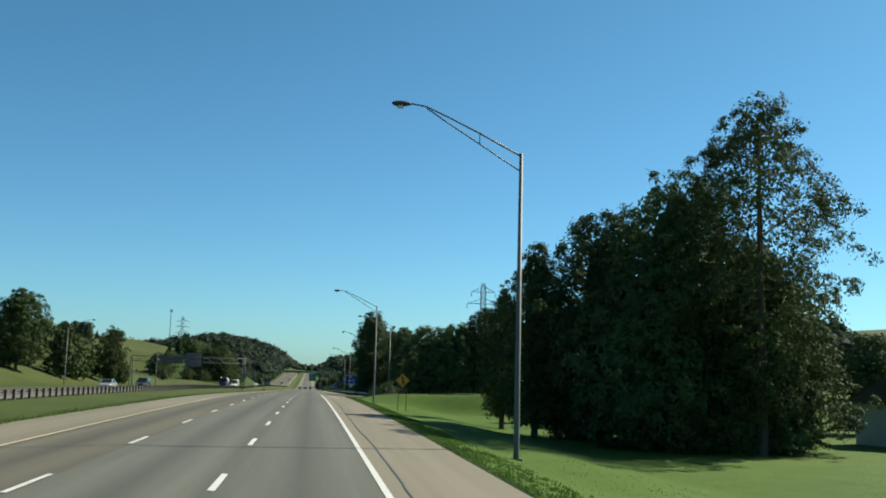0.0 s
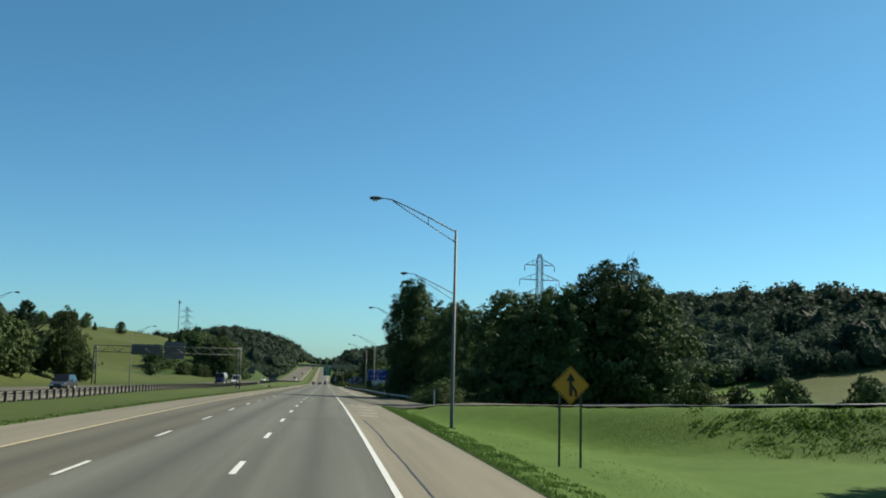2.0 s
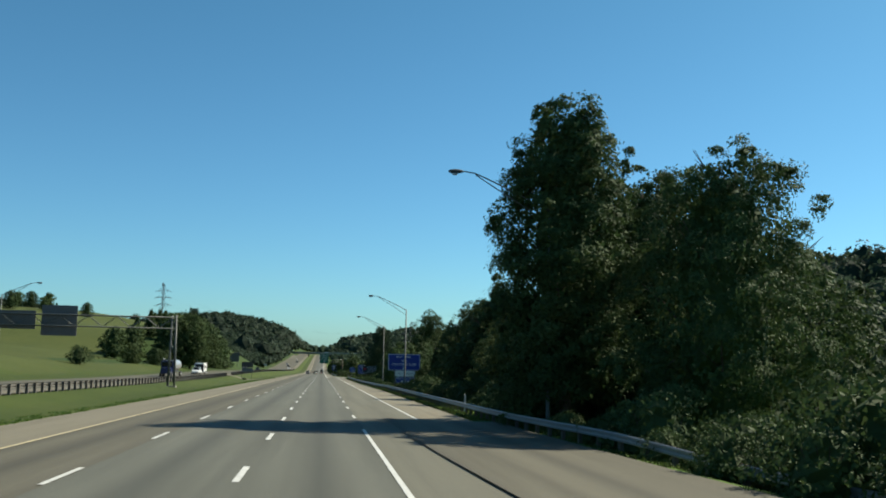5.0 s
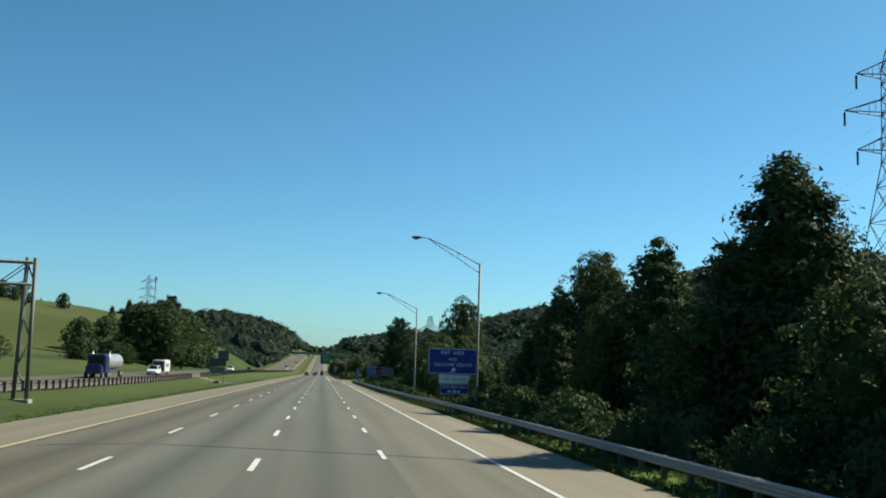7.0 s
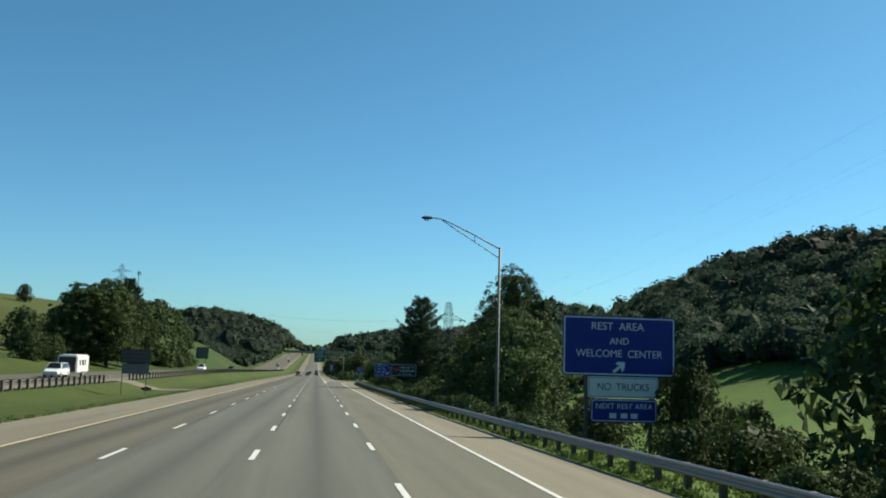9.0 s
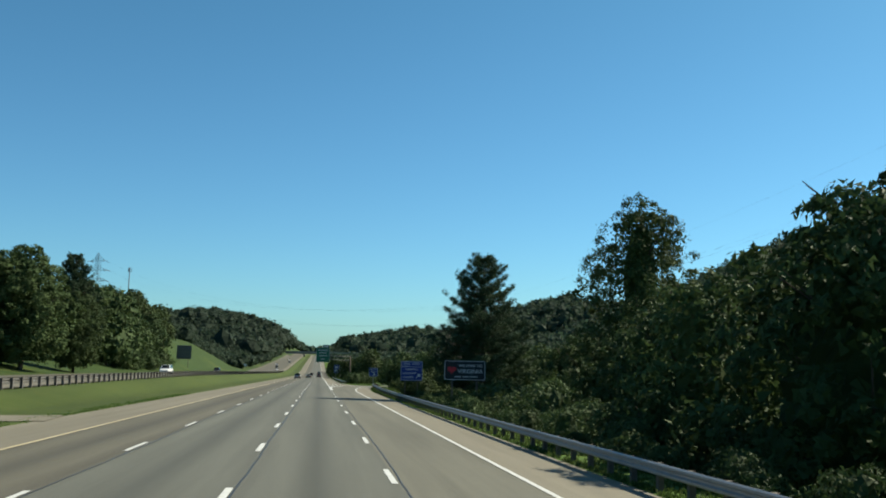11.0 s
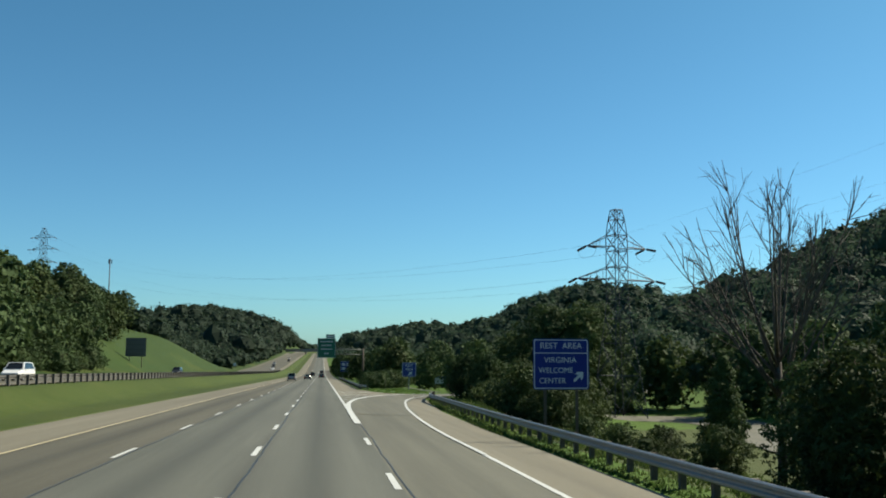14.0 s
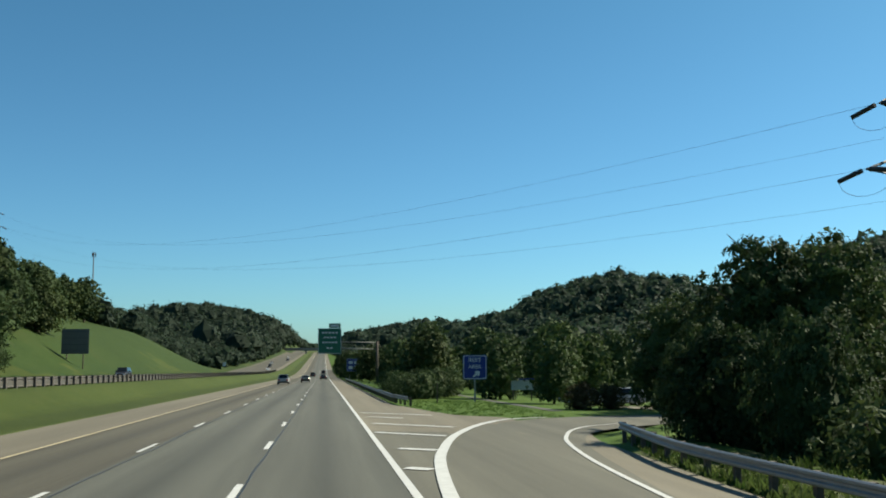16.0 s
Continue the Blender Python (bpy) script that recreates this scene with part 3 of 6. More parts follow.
W_BEAM = [(0.00, 0.42), (0.05, 0.455), (0.05, 0.51), (0.00, 0.545), (0.00, 0.60), (0.05, 0.635), (0.05, 0.69), (0.00, 0.725)]
POST = boxed(-0.075, -0.09, -0.9, 0.075, 0.09, 0.70, bev=0.008)
POST_ME = bpy.data.meshes.new("post")
POST.to_mesh(POST_ME)
POST_ME.materials.append(M["post"])
POST_BLOCK = bpy.data.meshes.new("post")
boxed(-0.12, -0.09, -0.9, 0.08, 0.10, 0.70, bev=0.012).to_mesh(POST_BLOCK)
POST_BLOCK.materials.append(M["grey_post"])


def guard_rail(line, side, label, gap=1.905, lift=0.0, post=POST_ME, metal="steel"):
    """side: +1 where traffic is at the line's left (smaller x)."""
    g = thing("guard_rail", pose(0, 0, 0), label, "guard rail", "roadside guard rails")
    P = resample(line, gap / 2)
    T = np.gradient(P, axis=0)
    T /= np.linalg.norm(T, axis=1)[:, None]
    Nn = np.stack([-T[:, 1], T[:, 0]], -1) * side
    z = land(P[:, 0], P[:, 1]) + lift
    prof = np.array(W_BEAM + [(a - 0.012, b) for a, b in W_BEAM[::-1]])
    off, h = prof[:, 0] + 0.17, prof[:, 1]
    V = np.stack([P[:, None, 0] + Nn[:, None, 0] * off, P[:, None, 1] + Nn[:, None, 1] * off, z[:, None] + h + 0 * off], -1)
    n, k = len(P), len(prof)
    F = [[i * k + j, i * k + (j + 1) % k, (i + 1) * k + (j + 1) % k, (i + 1) * k + j] for i in range(n - 1) for j in range(k)]
    F += [list(range(k)), [(n - 1) * k + j for j in range(k)][::-1]]
    part("beam", mesh_of("beam", V.reshape(-1, 3), F, M[metal]), None, g)
    for i in range(0, n, 2):
        p = new("post", post)
        p.parent = g
        p.matrix_basis = pose(P[i, 0], P[i, 1], z[i], 0, 0, math.degrees(math.atan2(T[i, 1], T[i, 0])) - 90)
    return g


RAIL_R = curve_through([(19.6, 135), (18.1, 141.5), (17.2, 151), (16.0, 161), (13.6, 173), (11.8, 190), (11.55, 230), (11.5, 272), (10.85, 298), (10.3, 340), (10.2, 380), (10.35, 420), (10.7, 446), (11.1, 462), (11.45, 474), (11.65, 481), (11.72, 486), (11.95, 490.5), (12.6, 495), (13.4, 500)], 4.0)
guard_rail(RAIL_R, 1, "weathered galvanised steel guard rail on wooden posts along the shoulder")
guard_rail(curve_through([(118, 115.7), (62, 116.2), (38, 117.8), (28, 121.3), (23.5, 123.3), (20.3, 126)], 6.0), 1, "steel guard rail along the outer edge of the entry ramp")
guard_rail(straight(-19.6, -20, 360), 1, "dark grey steel guard rail on dark posts along the median", post=POST_BLOCK, metal="dull_beam")
guard_rail(straight(-19.9, 373.5, 900), 1, "dark grey steel guard rail on dark posts along the median", 2.2, post=POST_BLOCK, metal="dull_beam")
guard_rail(curve_through([(8.3, 534), (7.75, 541), (7.6, 556), (7.6, 700)], 6.0), 1, "steel guard rail beyond the exit gore", 2.2)
guard_rail(curve_through([(4.6 + 26, 556), (60, 561), (90, 561)], 6.0), -1, "distant steel guard rail beside the service road", 2.6)


# ---- street lamps ----
def street_lamp(x, y, over, reach=4.95, side=-1):
    """over: the shaft's top over the carriageway."""
    z = land1(x, y)
    top = float(road_z(y)) + over - z
    lamp = thing("street_lamp", pose(x, y, z), "tall grey aluminium street lamp with a truss arm", "street lamp", "roadside street lamps")
    part("shaft", tube(bmesh.new(), [(0, 0, -0.4), (0, 0, 0.3), (0, 0, top)], [0.125, 0.12, 0.075], 12), M["pole"], lamp)
    part("base_plate", boxed(-0.2, -0.2, -0.3, 0.2, 0.2, 0.06, bev=0.01), M["pole"], lamp)
    s = side
    up = [(0, 0, top - 0.1), (s * reach * 0.35, 0, top + 0.75), (s * reach * 0.62, 0, top + 1.35), (s * reach * 0.8, 0, top + 1.72), (s * reach * 0.93, 0, top + 1.8)]
    lo = [(0, 0, top - 0.75), (s * reach * 0.35, 0, top + 0.30), (s * reach * 0.62, 0, top + 1.10), (s * reach * 0.8, 0, top + 1.66)]
    part("arm", tube(bmesh.new(), up, [0.045, 0.04, 0.036, 0.034, 0.032], 8), M["pole"], lamp)
    part("brace", tube(bmesh.new(), lo, 0.03, 8), M["pole"], lamp)
    part("strut", tube(bmesh.new(), [(s * reach * 0.35, 0, top + 0.28), (s * reach * 0.35, 0, top + 0.77)], 0.022, 6), M["pole"], lamp)
    bm = bmesh.new()
    bmesh.ops.create_uvsphere(bm, u_segments=14, v_segments=8, radius=1.0)
    for v in bm.verts:
        t = v.co.x * s
        k = 0.75 + 0.25 * t
        v.co = Vector((s * (reach * 0.93 + 0.36) + v.co.x * 0.42, v.co.y * 0.17 * k, top + 1.78 + v.co.z * (0.12 if v.co.z > 0 else 0.16 * k)))
    head = part("lamp_head", bm, M["lattice"], lamp, "dark cobra lamp head")
    head.data.polygons.foreach_set("use_smooth", [True] * len(head.data.polygons))
    part("lens", tube(bmesh.new(), [(s * (reach * 0.93 + 0.42), 0, top + 1.60), (s * (reach * 0.93 + 0.42), 0, top + 1.66)], [0.13, 0.15], 12), M["lamp_clear"], lamp)
    return lamp


for x, y, over in ((10.05, 35.5, 11.6), (9.7, 113.0, 11.35), (14.4, 147.4, 10.9), (13.3, 191.2, 11.0), (13.3, 272.5, 11.07), (13.55, 321.8, 11.0)):
    street_lamp(x, y, over)
for x, y in ((-51, 119), (-48.8, 200), (-43.6, 281.4)):
    street_lamp(x, y, 12.3, side=1)


# ---- signs ----
def plate(w, h, r, mat, th=0.02):
    """An upright panel with round corners, facing -y, centred."""
    pts = []
    for cx, cz, a0 in ((w / 2 - r, h / 2 - r, 0), (-w / 2 + r, h / 2 - r, 90), (-w / 2 + r, -h / 2 + r, 180), (w / 2 - r, -h / 2 + r, 270)):
        for k in range(5):
            a = radians(a0 + 22.5 * k)
            pts.append((cx + r * math.cos(a), cz + r * math.sin(a)))
    bm = bmesh.new()
    f = bm.faces.new([bm.verts.new((x, 0, z)) for x, z in pts])
    g = bmesh.ops.extrude_face_region(bm, geom=[f])
    for v in g["geom"]:
        if isinstance(v, bmesh.types.BMVert):
            v.co.y += th
    return bm


def panel(sign, name, w, h, x, z, mat, border=None, bw=0.05, y=0.0, inset=0.05, label=""):
    """A panel with a painted border line on its face."""
    p = part(name, plate(w, h, min(0.15, h * 0.12), mat), mat, sign, label)
    p.location = (x, y, z)
    if border is not None:
        outer, inner = plate(w - 2 * inset, h - 2 * inset, min(0.12, h * 0.1), border, 0.002), None
        part("border", outer, border, p).location = (0, -0.003, 0)
        part("face", plate(w - 2 * inset - 2 * bw, h - 2 * inset - 2 * bw, min(0.1, h * 0.09), mat, 0.002), mat, p).location = (0, -0.006, 0)
    return p


def words(parent, s, size, x, z, mat, width=None, y=-0.012):
    """A line of lettering, each letter a part of its own."""
    me = text_mesh(s, size, mat, width)
    root = list(range(len(me.vertices)))

    def top(i):
        while root[i] != i:
            root[i] = root[root[i]]
            i = root[i]
        return i

    # the extruded outline comes in loose shells: join what touches, then what overlaps along the line
    for e in me.edges:
        root[top(e.vertices[0])] = top(e.vertices[1])
    span = {}
    for v in me.vertices:
        k = top(v.index)
        a, b = span.get(k, (1e9, -1e9))
        span[k] = (min(a, v.co.x), max(b, v.co.x))
    runs = []
    for a, b in sorted(span.values()):
        if runs and a < runs[-1][1] - 0.002:
            runs[-1][1] = max(runs[-1][1], b)
        else:
            runs.append([a, b])
    for a, b in runs:
        faces = [[i for i in f.vertices] for f in me.polygons if a - 1e-5 <= f.center.x <= b + 1e-5]
        used = sorted({i for f in faces for i in f})
        where = {i: n for n, i in enumerate(used)}
        o = part("letter", mesh_of("letter", [me.vertices[i].co for i in used], [[where[i] for i in f] for f in faces], mat), None, parent)
        o.location = (x, y, z)
    bpy.data.meshes.remove(me)


def bar(parent, w, h, x, z, mat, y=-0.012):
    part("text_bar", boxed(-w / 2, -0.002, -h / 2, w / 2, 0.002, h / 2), mat, parent).location = (x, y, z)


def arrow(parent, size, x, z, turn, mat):
    bm = bmesh.new()
    pts = [(-0.09, -0.5), (0.09, -0.5), (0.09, 0.08), (0.32, -0.08), (0.32, 0.16), (0, 0.5), (-0.32, 0.16), (-0.32, -0.08), (-0.09, 0.08)]
    f = bm.faces.new([bm.verts.new((a * size, 0, b * size)) for a, b in pts])
    g = bmesh.ops.extrude_face_region(bm, geom=[f])
    for v in g["geom"]:
        if isinstance(v, bmesh.types.BMVert):
            v.co.y -= 0.004
    o = part("arrow", bm, mat, parent)
    o.matrix_basis = pose(x, -0.008, z, 0, turn, 0)


def posts(sign, xs, z0, z1, r=0.06, mat=None):
    for x in xs:
        part("post", boxed(x - r, 0.022, z0, x + r, 0.022 + 2 * r, z1, bev=0.006), mat or M["steel"], sign)


def sign_at(name, x, y, label, category="road sign"):
    return thing(name, pose(x, y, float(road_z(y))), label, category)


WHITE = M["sign_white"]
# merging traffic warning
s = sign_at("warning_sign", 11.05, 91.2, "orange yellow diamond merge warning sign on two thin posts")
d = part("panel", plate(1.02, 1.02, 0.07, None), M["sign_yellow"], s)
d.matrix_basis = pose(0, 0, 2.2, 0, 45, 0)
b = part("border", plate(0.97, 0.97, 0.06, None, 0.002), M["sign_black"], d)
b.location = (0, -0.003, 0)
part("face", plate(0.92, 0.92, 0.05, None, 0.002), M["sign_yellow"], d).location = (0, -0.006, 0)
bm = tube(bmesh.new(), [(0.0, -0.012, 1.81), (0.0, -0.012, 2.39)], 0.055, 4)
part("arrow", bm, M["sign_black"], s)
bm = bmesh.new()
bm.faces.new([bm.verts.new(v) for v in ((-0.17, -0.014, 2.34), (0.17, -0.014, 2.34), (0, -0.014, 2.65))])
part("arrow_head", bm, M["sign_black"], s)
part("arrow_branch", tube(bmesh.new(), [(0.2, -0.012, 1.79), (0.2, -0.012, 1.97), (0.03, -0.012, 2.19)], 0.045, 4), M["sign_black"], s)
posts(s, (-0.40, 0.40), -1.8, 2.05, 0.035, M["post"])

# rest area and welcome center
s = sign_at("rest_area_sign", 16.05, 304.5, "large blue rest area sign with white lettering behind the guard rail")
p = panel(s, "panel", 5.6, 2.85, 0, 4.02, M["sign_blue"], WHITE, 0.06)
words(p, "REST  AREA", 0.52, -0.1, 0.92, WHITE, 2.6)
words(p, "AND", 0.46, 0.0, 0.22, WHITE, 0.95)
words(p, "WELCOME  CENTER", 0.5, 0.0, -0.38, WHITE, 4.3)
arrow(p, 0.75, 0.0, -1.0, 50, WHITE)
q = panel(s, "panel", 3.5, 1.0, 0.2, 2.06, WHITE, M["sign_black"], 0.025, label="white supplementary panel")
words(q, "NO  TRUCKS", 0.5, 0, 0, M["sign_black"], 2.55)
q = panel(s, "panel", 3.3, 1.1, 0.25, 0.96, M["sign_blue"], WHITE, 0.04)
words(q, "NEXT REST AREA", 0.36, 0, 0.2, WHITE, 2.8)
for bx in (-0.55, 0.0, 0.5):
    bar(q, 0.34, 0.24, bx, -0.24, WHITE)
posts(s, (-1.6, 1.6), -3.2, 5.2, 0.08, M["post"])

# state welcome
s = sign_at("welcome_sign", 15.1, 403.0, "black state welcome sign with white lettering and a red emblem", "welcome sign")
p = panel(s, "panel", 3.85, 1.80, 0, 2.86, M["sign_black"], WHITE, 0.04, inset=0.04)
words(p, "WELCOME", 0.34, 0.19, 0.42, WHITE, 1.58)
words(p, "TO", 0.34, 1.36, 0.42, WHITE, 0.48)
words(p, "VIRGINIA", 0.52, 0.5, -0.1, WHITE, 2.35)
for bx, bw in ((-0.75, 0.6), (0.0, 0.55), (0.75, 0.7)):
    bar(p, bw, 0.07, bx + 0.1, -0.58, WHITE)
bm = bmesh.new()
ring = [(0.36 * math.sin(a) ** 3 * 1.15, 0.36 * (0.81 * math.cos(a) - 0.31 * math.cos(2 * a) - 0.12 * math.cos(3 * a) - 0.06 * math.cos(4 * a))) for a in (2 * math.pi * k / 28 for k in range(28))]
bm.faces.new([bm.verts.new((x, 0, z)) for x, z in ring])
part("emblem", bm, M["sign_red"], p).location = (-1.22, -0.012, 0.05)
posts(s, (-1.15, 1.15), -2.4, 3.6, 0.08, M["post"])

# second rest area sign
s = sign_at("rest_area_sign", 15.85, 459.0, "tall blue welcome center sign with white lettering on steel posts")
p = panel(s, "panel", 3.35, 2.95, 0, 2.88, M["sign_blue"], WHITE, 0.05)
words(p, "REST  AREA", 0.5, 0, 1.05, WHITE, 2.5)
bar(p, 3.15, 0.05, 0, 0.64, WHITE)
words(p, "VIRGINIA", 0.46, -0.05, 0.22, WHITE, 1.95)
words(p, "WELCOME", 0.46, -0.32, -0.38, WHITE, 2.05)
words(p, "CENTER", 0.46, -0.52, -0.98, WHITE, 1.6)
arrow(p, 0.78, 1.05, -0.72, 45, WHITE)
posts(s, (-0.95, 0.95), -3.0, 4.2, 0.075, M["post"])

# gore sign
s = sign_at("rest_area_sign", 15.15, 545.6, "square blue rest area gore sign with an arrow on one post")
p = panel(s, "panel", 2.15, 2.15, 0, 2.65, M["sign_blue"], WHITE, 0.05)
words(p, "REST", 0.5, 0, 0.62, WHITE, 1.15)
words(p, "AREA", 0.5, 0, 0.04, WHITE, 1.15)
arrow(p, 0.75, 0.15, -0.6, 52, WHITE)
posts(s, (0,), -1.6, 3.4, 0.07)
s = thing("information_board", pose(21.2, 553.6, land1(21.2, 553.6)), "pale information board on two posts on the lawn", "sign board")
part("panel", plate(2.2, 1.05, 0.06, None, 0.06), M["siding"], s).location = (0, 0, 1.55)
part("header", boxed(-1.12, -0.03, 1.98, 1.12, 0.08, 2.14, bev=0.01), M["sign_blue"], s, "blue header strip")
posts(s, (-0.9, 0.9), -0.4, 1.9, 0.05, M["post"])
for x, y in ((10.94, 132.5), (11.75, 208.5)):
    dl = thing("delineator_post", pose(x, y, land1(x, y)), "slim white delineator post beside the shoulder", "marker post")
    part("post", boxed(-0.05, -0.02, -0.2, 0.05, 0.02, 1.25, bev=0.008), M["trim"], dl)
    part("reflector", boxed(-0.035, -0.026, 1.05, 0.035, -0.02, 1.2), M["lamp_clear"], dl)
for x, y in ((11.2, 541), (21, 556)):
    mk = thing("marker_post", pose(x, y, land1(x, y)), "thin dark roadside marker post", "marker post")
    part("post", boxed(-0.05, -0.02, -0.2, 0.05, 0.02, 1.7, bev=0.005), M["post"], mk)

# cantilever sign over the lanes
g = thing("overhead_sign", pose(0, 662, float(road_z(662))), "green overhead direction sign on a steel cantilever post", "road sign")
part("column", tube(bmesh.new(), [(13.3, 0, -1.5), (13.3, 0, 8.6)], [0.32, 0.26], 12), M["post"], g)
for z in (6.9, 8.3):
    part("arm", tube(bmesh.new(), [(13.3, 0, z), (0.8, 0, z + 0.25)], 0.13, 8), M["pole"], g)
for k in range(6):
    part("strut", tube(bmesh.new(), [(13 - 2.1 * k, 0, 6.95), (11.9 - 2.1 * k, 0, 8.4)], 0.05, 6), M["pole"], g)
p = panel(g, "panel", 4.95, 5.4, 3.15, 8.7, M["sign_green"], WHITE, 0.07, -0.35)
for z, w, n in ((1.75, 3.6, 5), (0.75, 2.8, 4), (-0.3, 3.3, 5), (-1.5, 1.4, 2)):
    for k in range(n):
        bar(p, w / n * 0.72, 0.30, (k - (n - 1) / 2) * w / n, z, WHITE)
p = panel(g, "exit_tab", 2.5, 1.0, 4.2, 11.95, M["sign_green"], WHITE, 0.05, -0.35)
bar(p, 1.8, 0.4, 0, 0, WHITE)

# ground signs before the interchange
for name, x, y, w, h, z, mat, lab in (("service_sign", 10.2, 722, 3.7, 3.5, 3.9, "sign_blue", "blue motorway services sign with pale logo panels"), ("direction_sign", 13.8, 724, 3.3, 2.6, 2.9, "sign_green", "green direction sign beside the blue one")):
    s = sign_at(name, x, y, lab)
    p = panel(s, "panel", w, h, 0, z, M[mat], WHITE, 0.06)
    for i in range(2):
        for j in range(2):
            bar(p, w * 0.3, h * 0.24, (i - 0.5) * w * 0.42, (j - 0.5) * h * 0.4, WHITE)
    posts(s, (-1.0, 1.0), -3, z + h / 2 - 0.2, 0.08)

# signs seen from behind, beyond the median
sz = land1(-13.95, 345)
s = thing("traffic_sign", pose(-13.95, 345, sz), "dark back of a two-panel sign standing in the grass median", "road sign")
p = part("panel", plate(2.45, 1.15, 0.08, None), M["sign_brown"], s)
p.location = (0, 0, -2.65 - sz)
for k in range(3):
    part("stiffener", boxed(-1.15, -0.05, -0.36 + 0.34 * k, 1.15, -0.022, -0.31 + 0.34 * k), M["pole"], p)
part("panel", plate(2.3, 0.85, 0.08, None), M["sign_back"], s, "bare lower panel").location = (0, 0, -3.75 - sz)
posts(s, (-1.1, 0.95), -0.9, -2.2 - sz, 0.035, M["pole"])
dr = thing("drain_pipe", pose(-15.8, 362.6, land1(-15.8, 362.6)), "short dark culvert pipe end in the grass median", "drain")
bm = tube(bmesh.new(), [(-0.2, -0.5, 0.12), (-0.2, 0.6, 0.12)], [0.3, 0.3], 14)
part("pipe", bm, M["rubber"], dr)
part("collar", boxed(-0.75, -0.32, -0.3, 0.35, -0.12, 0.34, bev=0.03), M["post"], dr)
sz = land1(-44.6, 645)
s = thing("traffic_sign", pose(-44.6, 645, sz), "large square grey sign back standing on a grass bank", "road sign")
p = part("panel", plate(5.0, 4.7, 0.1, None), M["sign_back"], s)
p.location = (0, 0, -4.1 - sz)
for k in range(4):
    part("stiffener", boxed(-2.3, -0.08, -1.85 + 1.2 * k, 2.3, -0.022, -1.73 + 1.2 * k), M["pole"], p)
posts(s, (-1.5, 1.5), -1.2, -2.2 - sz, 0.09, M["post"])
s = thing("marker_sign", pose(-43, 893, land1(-43, 893)), "small bright white roadside sign", "road sign")
part("panel", plate(1.5, 1.8, 0.1, None), M["sign_white"], s).location = (0, 0, 2.8)
posts(s, (0,), -0.5, 3.4, 0.06)

# sign gantry over the opposite carriageway
g = thing("sign_gantry", pose(0, 264, float(road_z(264))), "steel truss sign gantry spanning the opposite carriageway", "sign gantry")
for x in (-16.9, -47.5):
    for dx in (-0.4, 0.4):
        part("leg", tube(bmesh.new(), [(x + dx, 0, -0.4), (x + dx * 0.6, 0, 9.0)], 0.13, 10), M["pole"], g)
    bm = bmesh.new()
    for k in range(5):
        tube(bm, [(x + (-0.36 if k % 2 else 0.36), 0, 0.4 + 1.7 * k), (x + (0.31 if k % 2 else -0.31), 0, 2.1 + 1.7 * k)], 0.045, 6)
    part("bracing", bm, M["pole"], g)
    part("footing", boxed(x - 0.65, -0.45, -1.0, x + 0.65, 0.45, 0.15, bev=0.03), M["concrete"], g)
for y in (-0.4, 0.4):
    for z in (7.3, 8.7):
        part("chord", tube(bmesh.new(), [(-16.7, y, z), (-47.7, y, z)], 0.075, 8), M["pole"], g)
bm = bmesh.new()
for k in range(18):
    x = -17 - 1.72 * k
    for y in (-0.4, 0.4):
        tube(bm, [(x, y, 7.3 if k % 2 else 8.7), (x - 1.72, y, 8.7 if k % 2 else 7.3)], 0.035, 5)
part("web", bm, M["pole"], g)
for x, w, h in ((-37.0, 6.3, 2.3), (-31.0, 4.3, 3.8)):
    part("panel", plate(w, h, 0.1, None, 0.05), M["sign_back"], g, "bare grey back of a sign panel").matrix_basis = pose(x, 0.75, 8.0)


# ---- pylons and wires ----
def beam(bm, a, b, r):
    tube(bm, [a, b], r, 4, False)


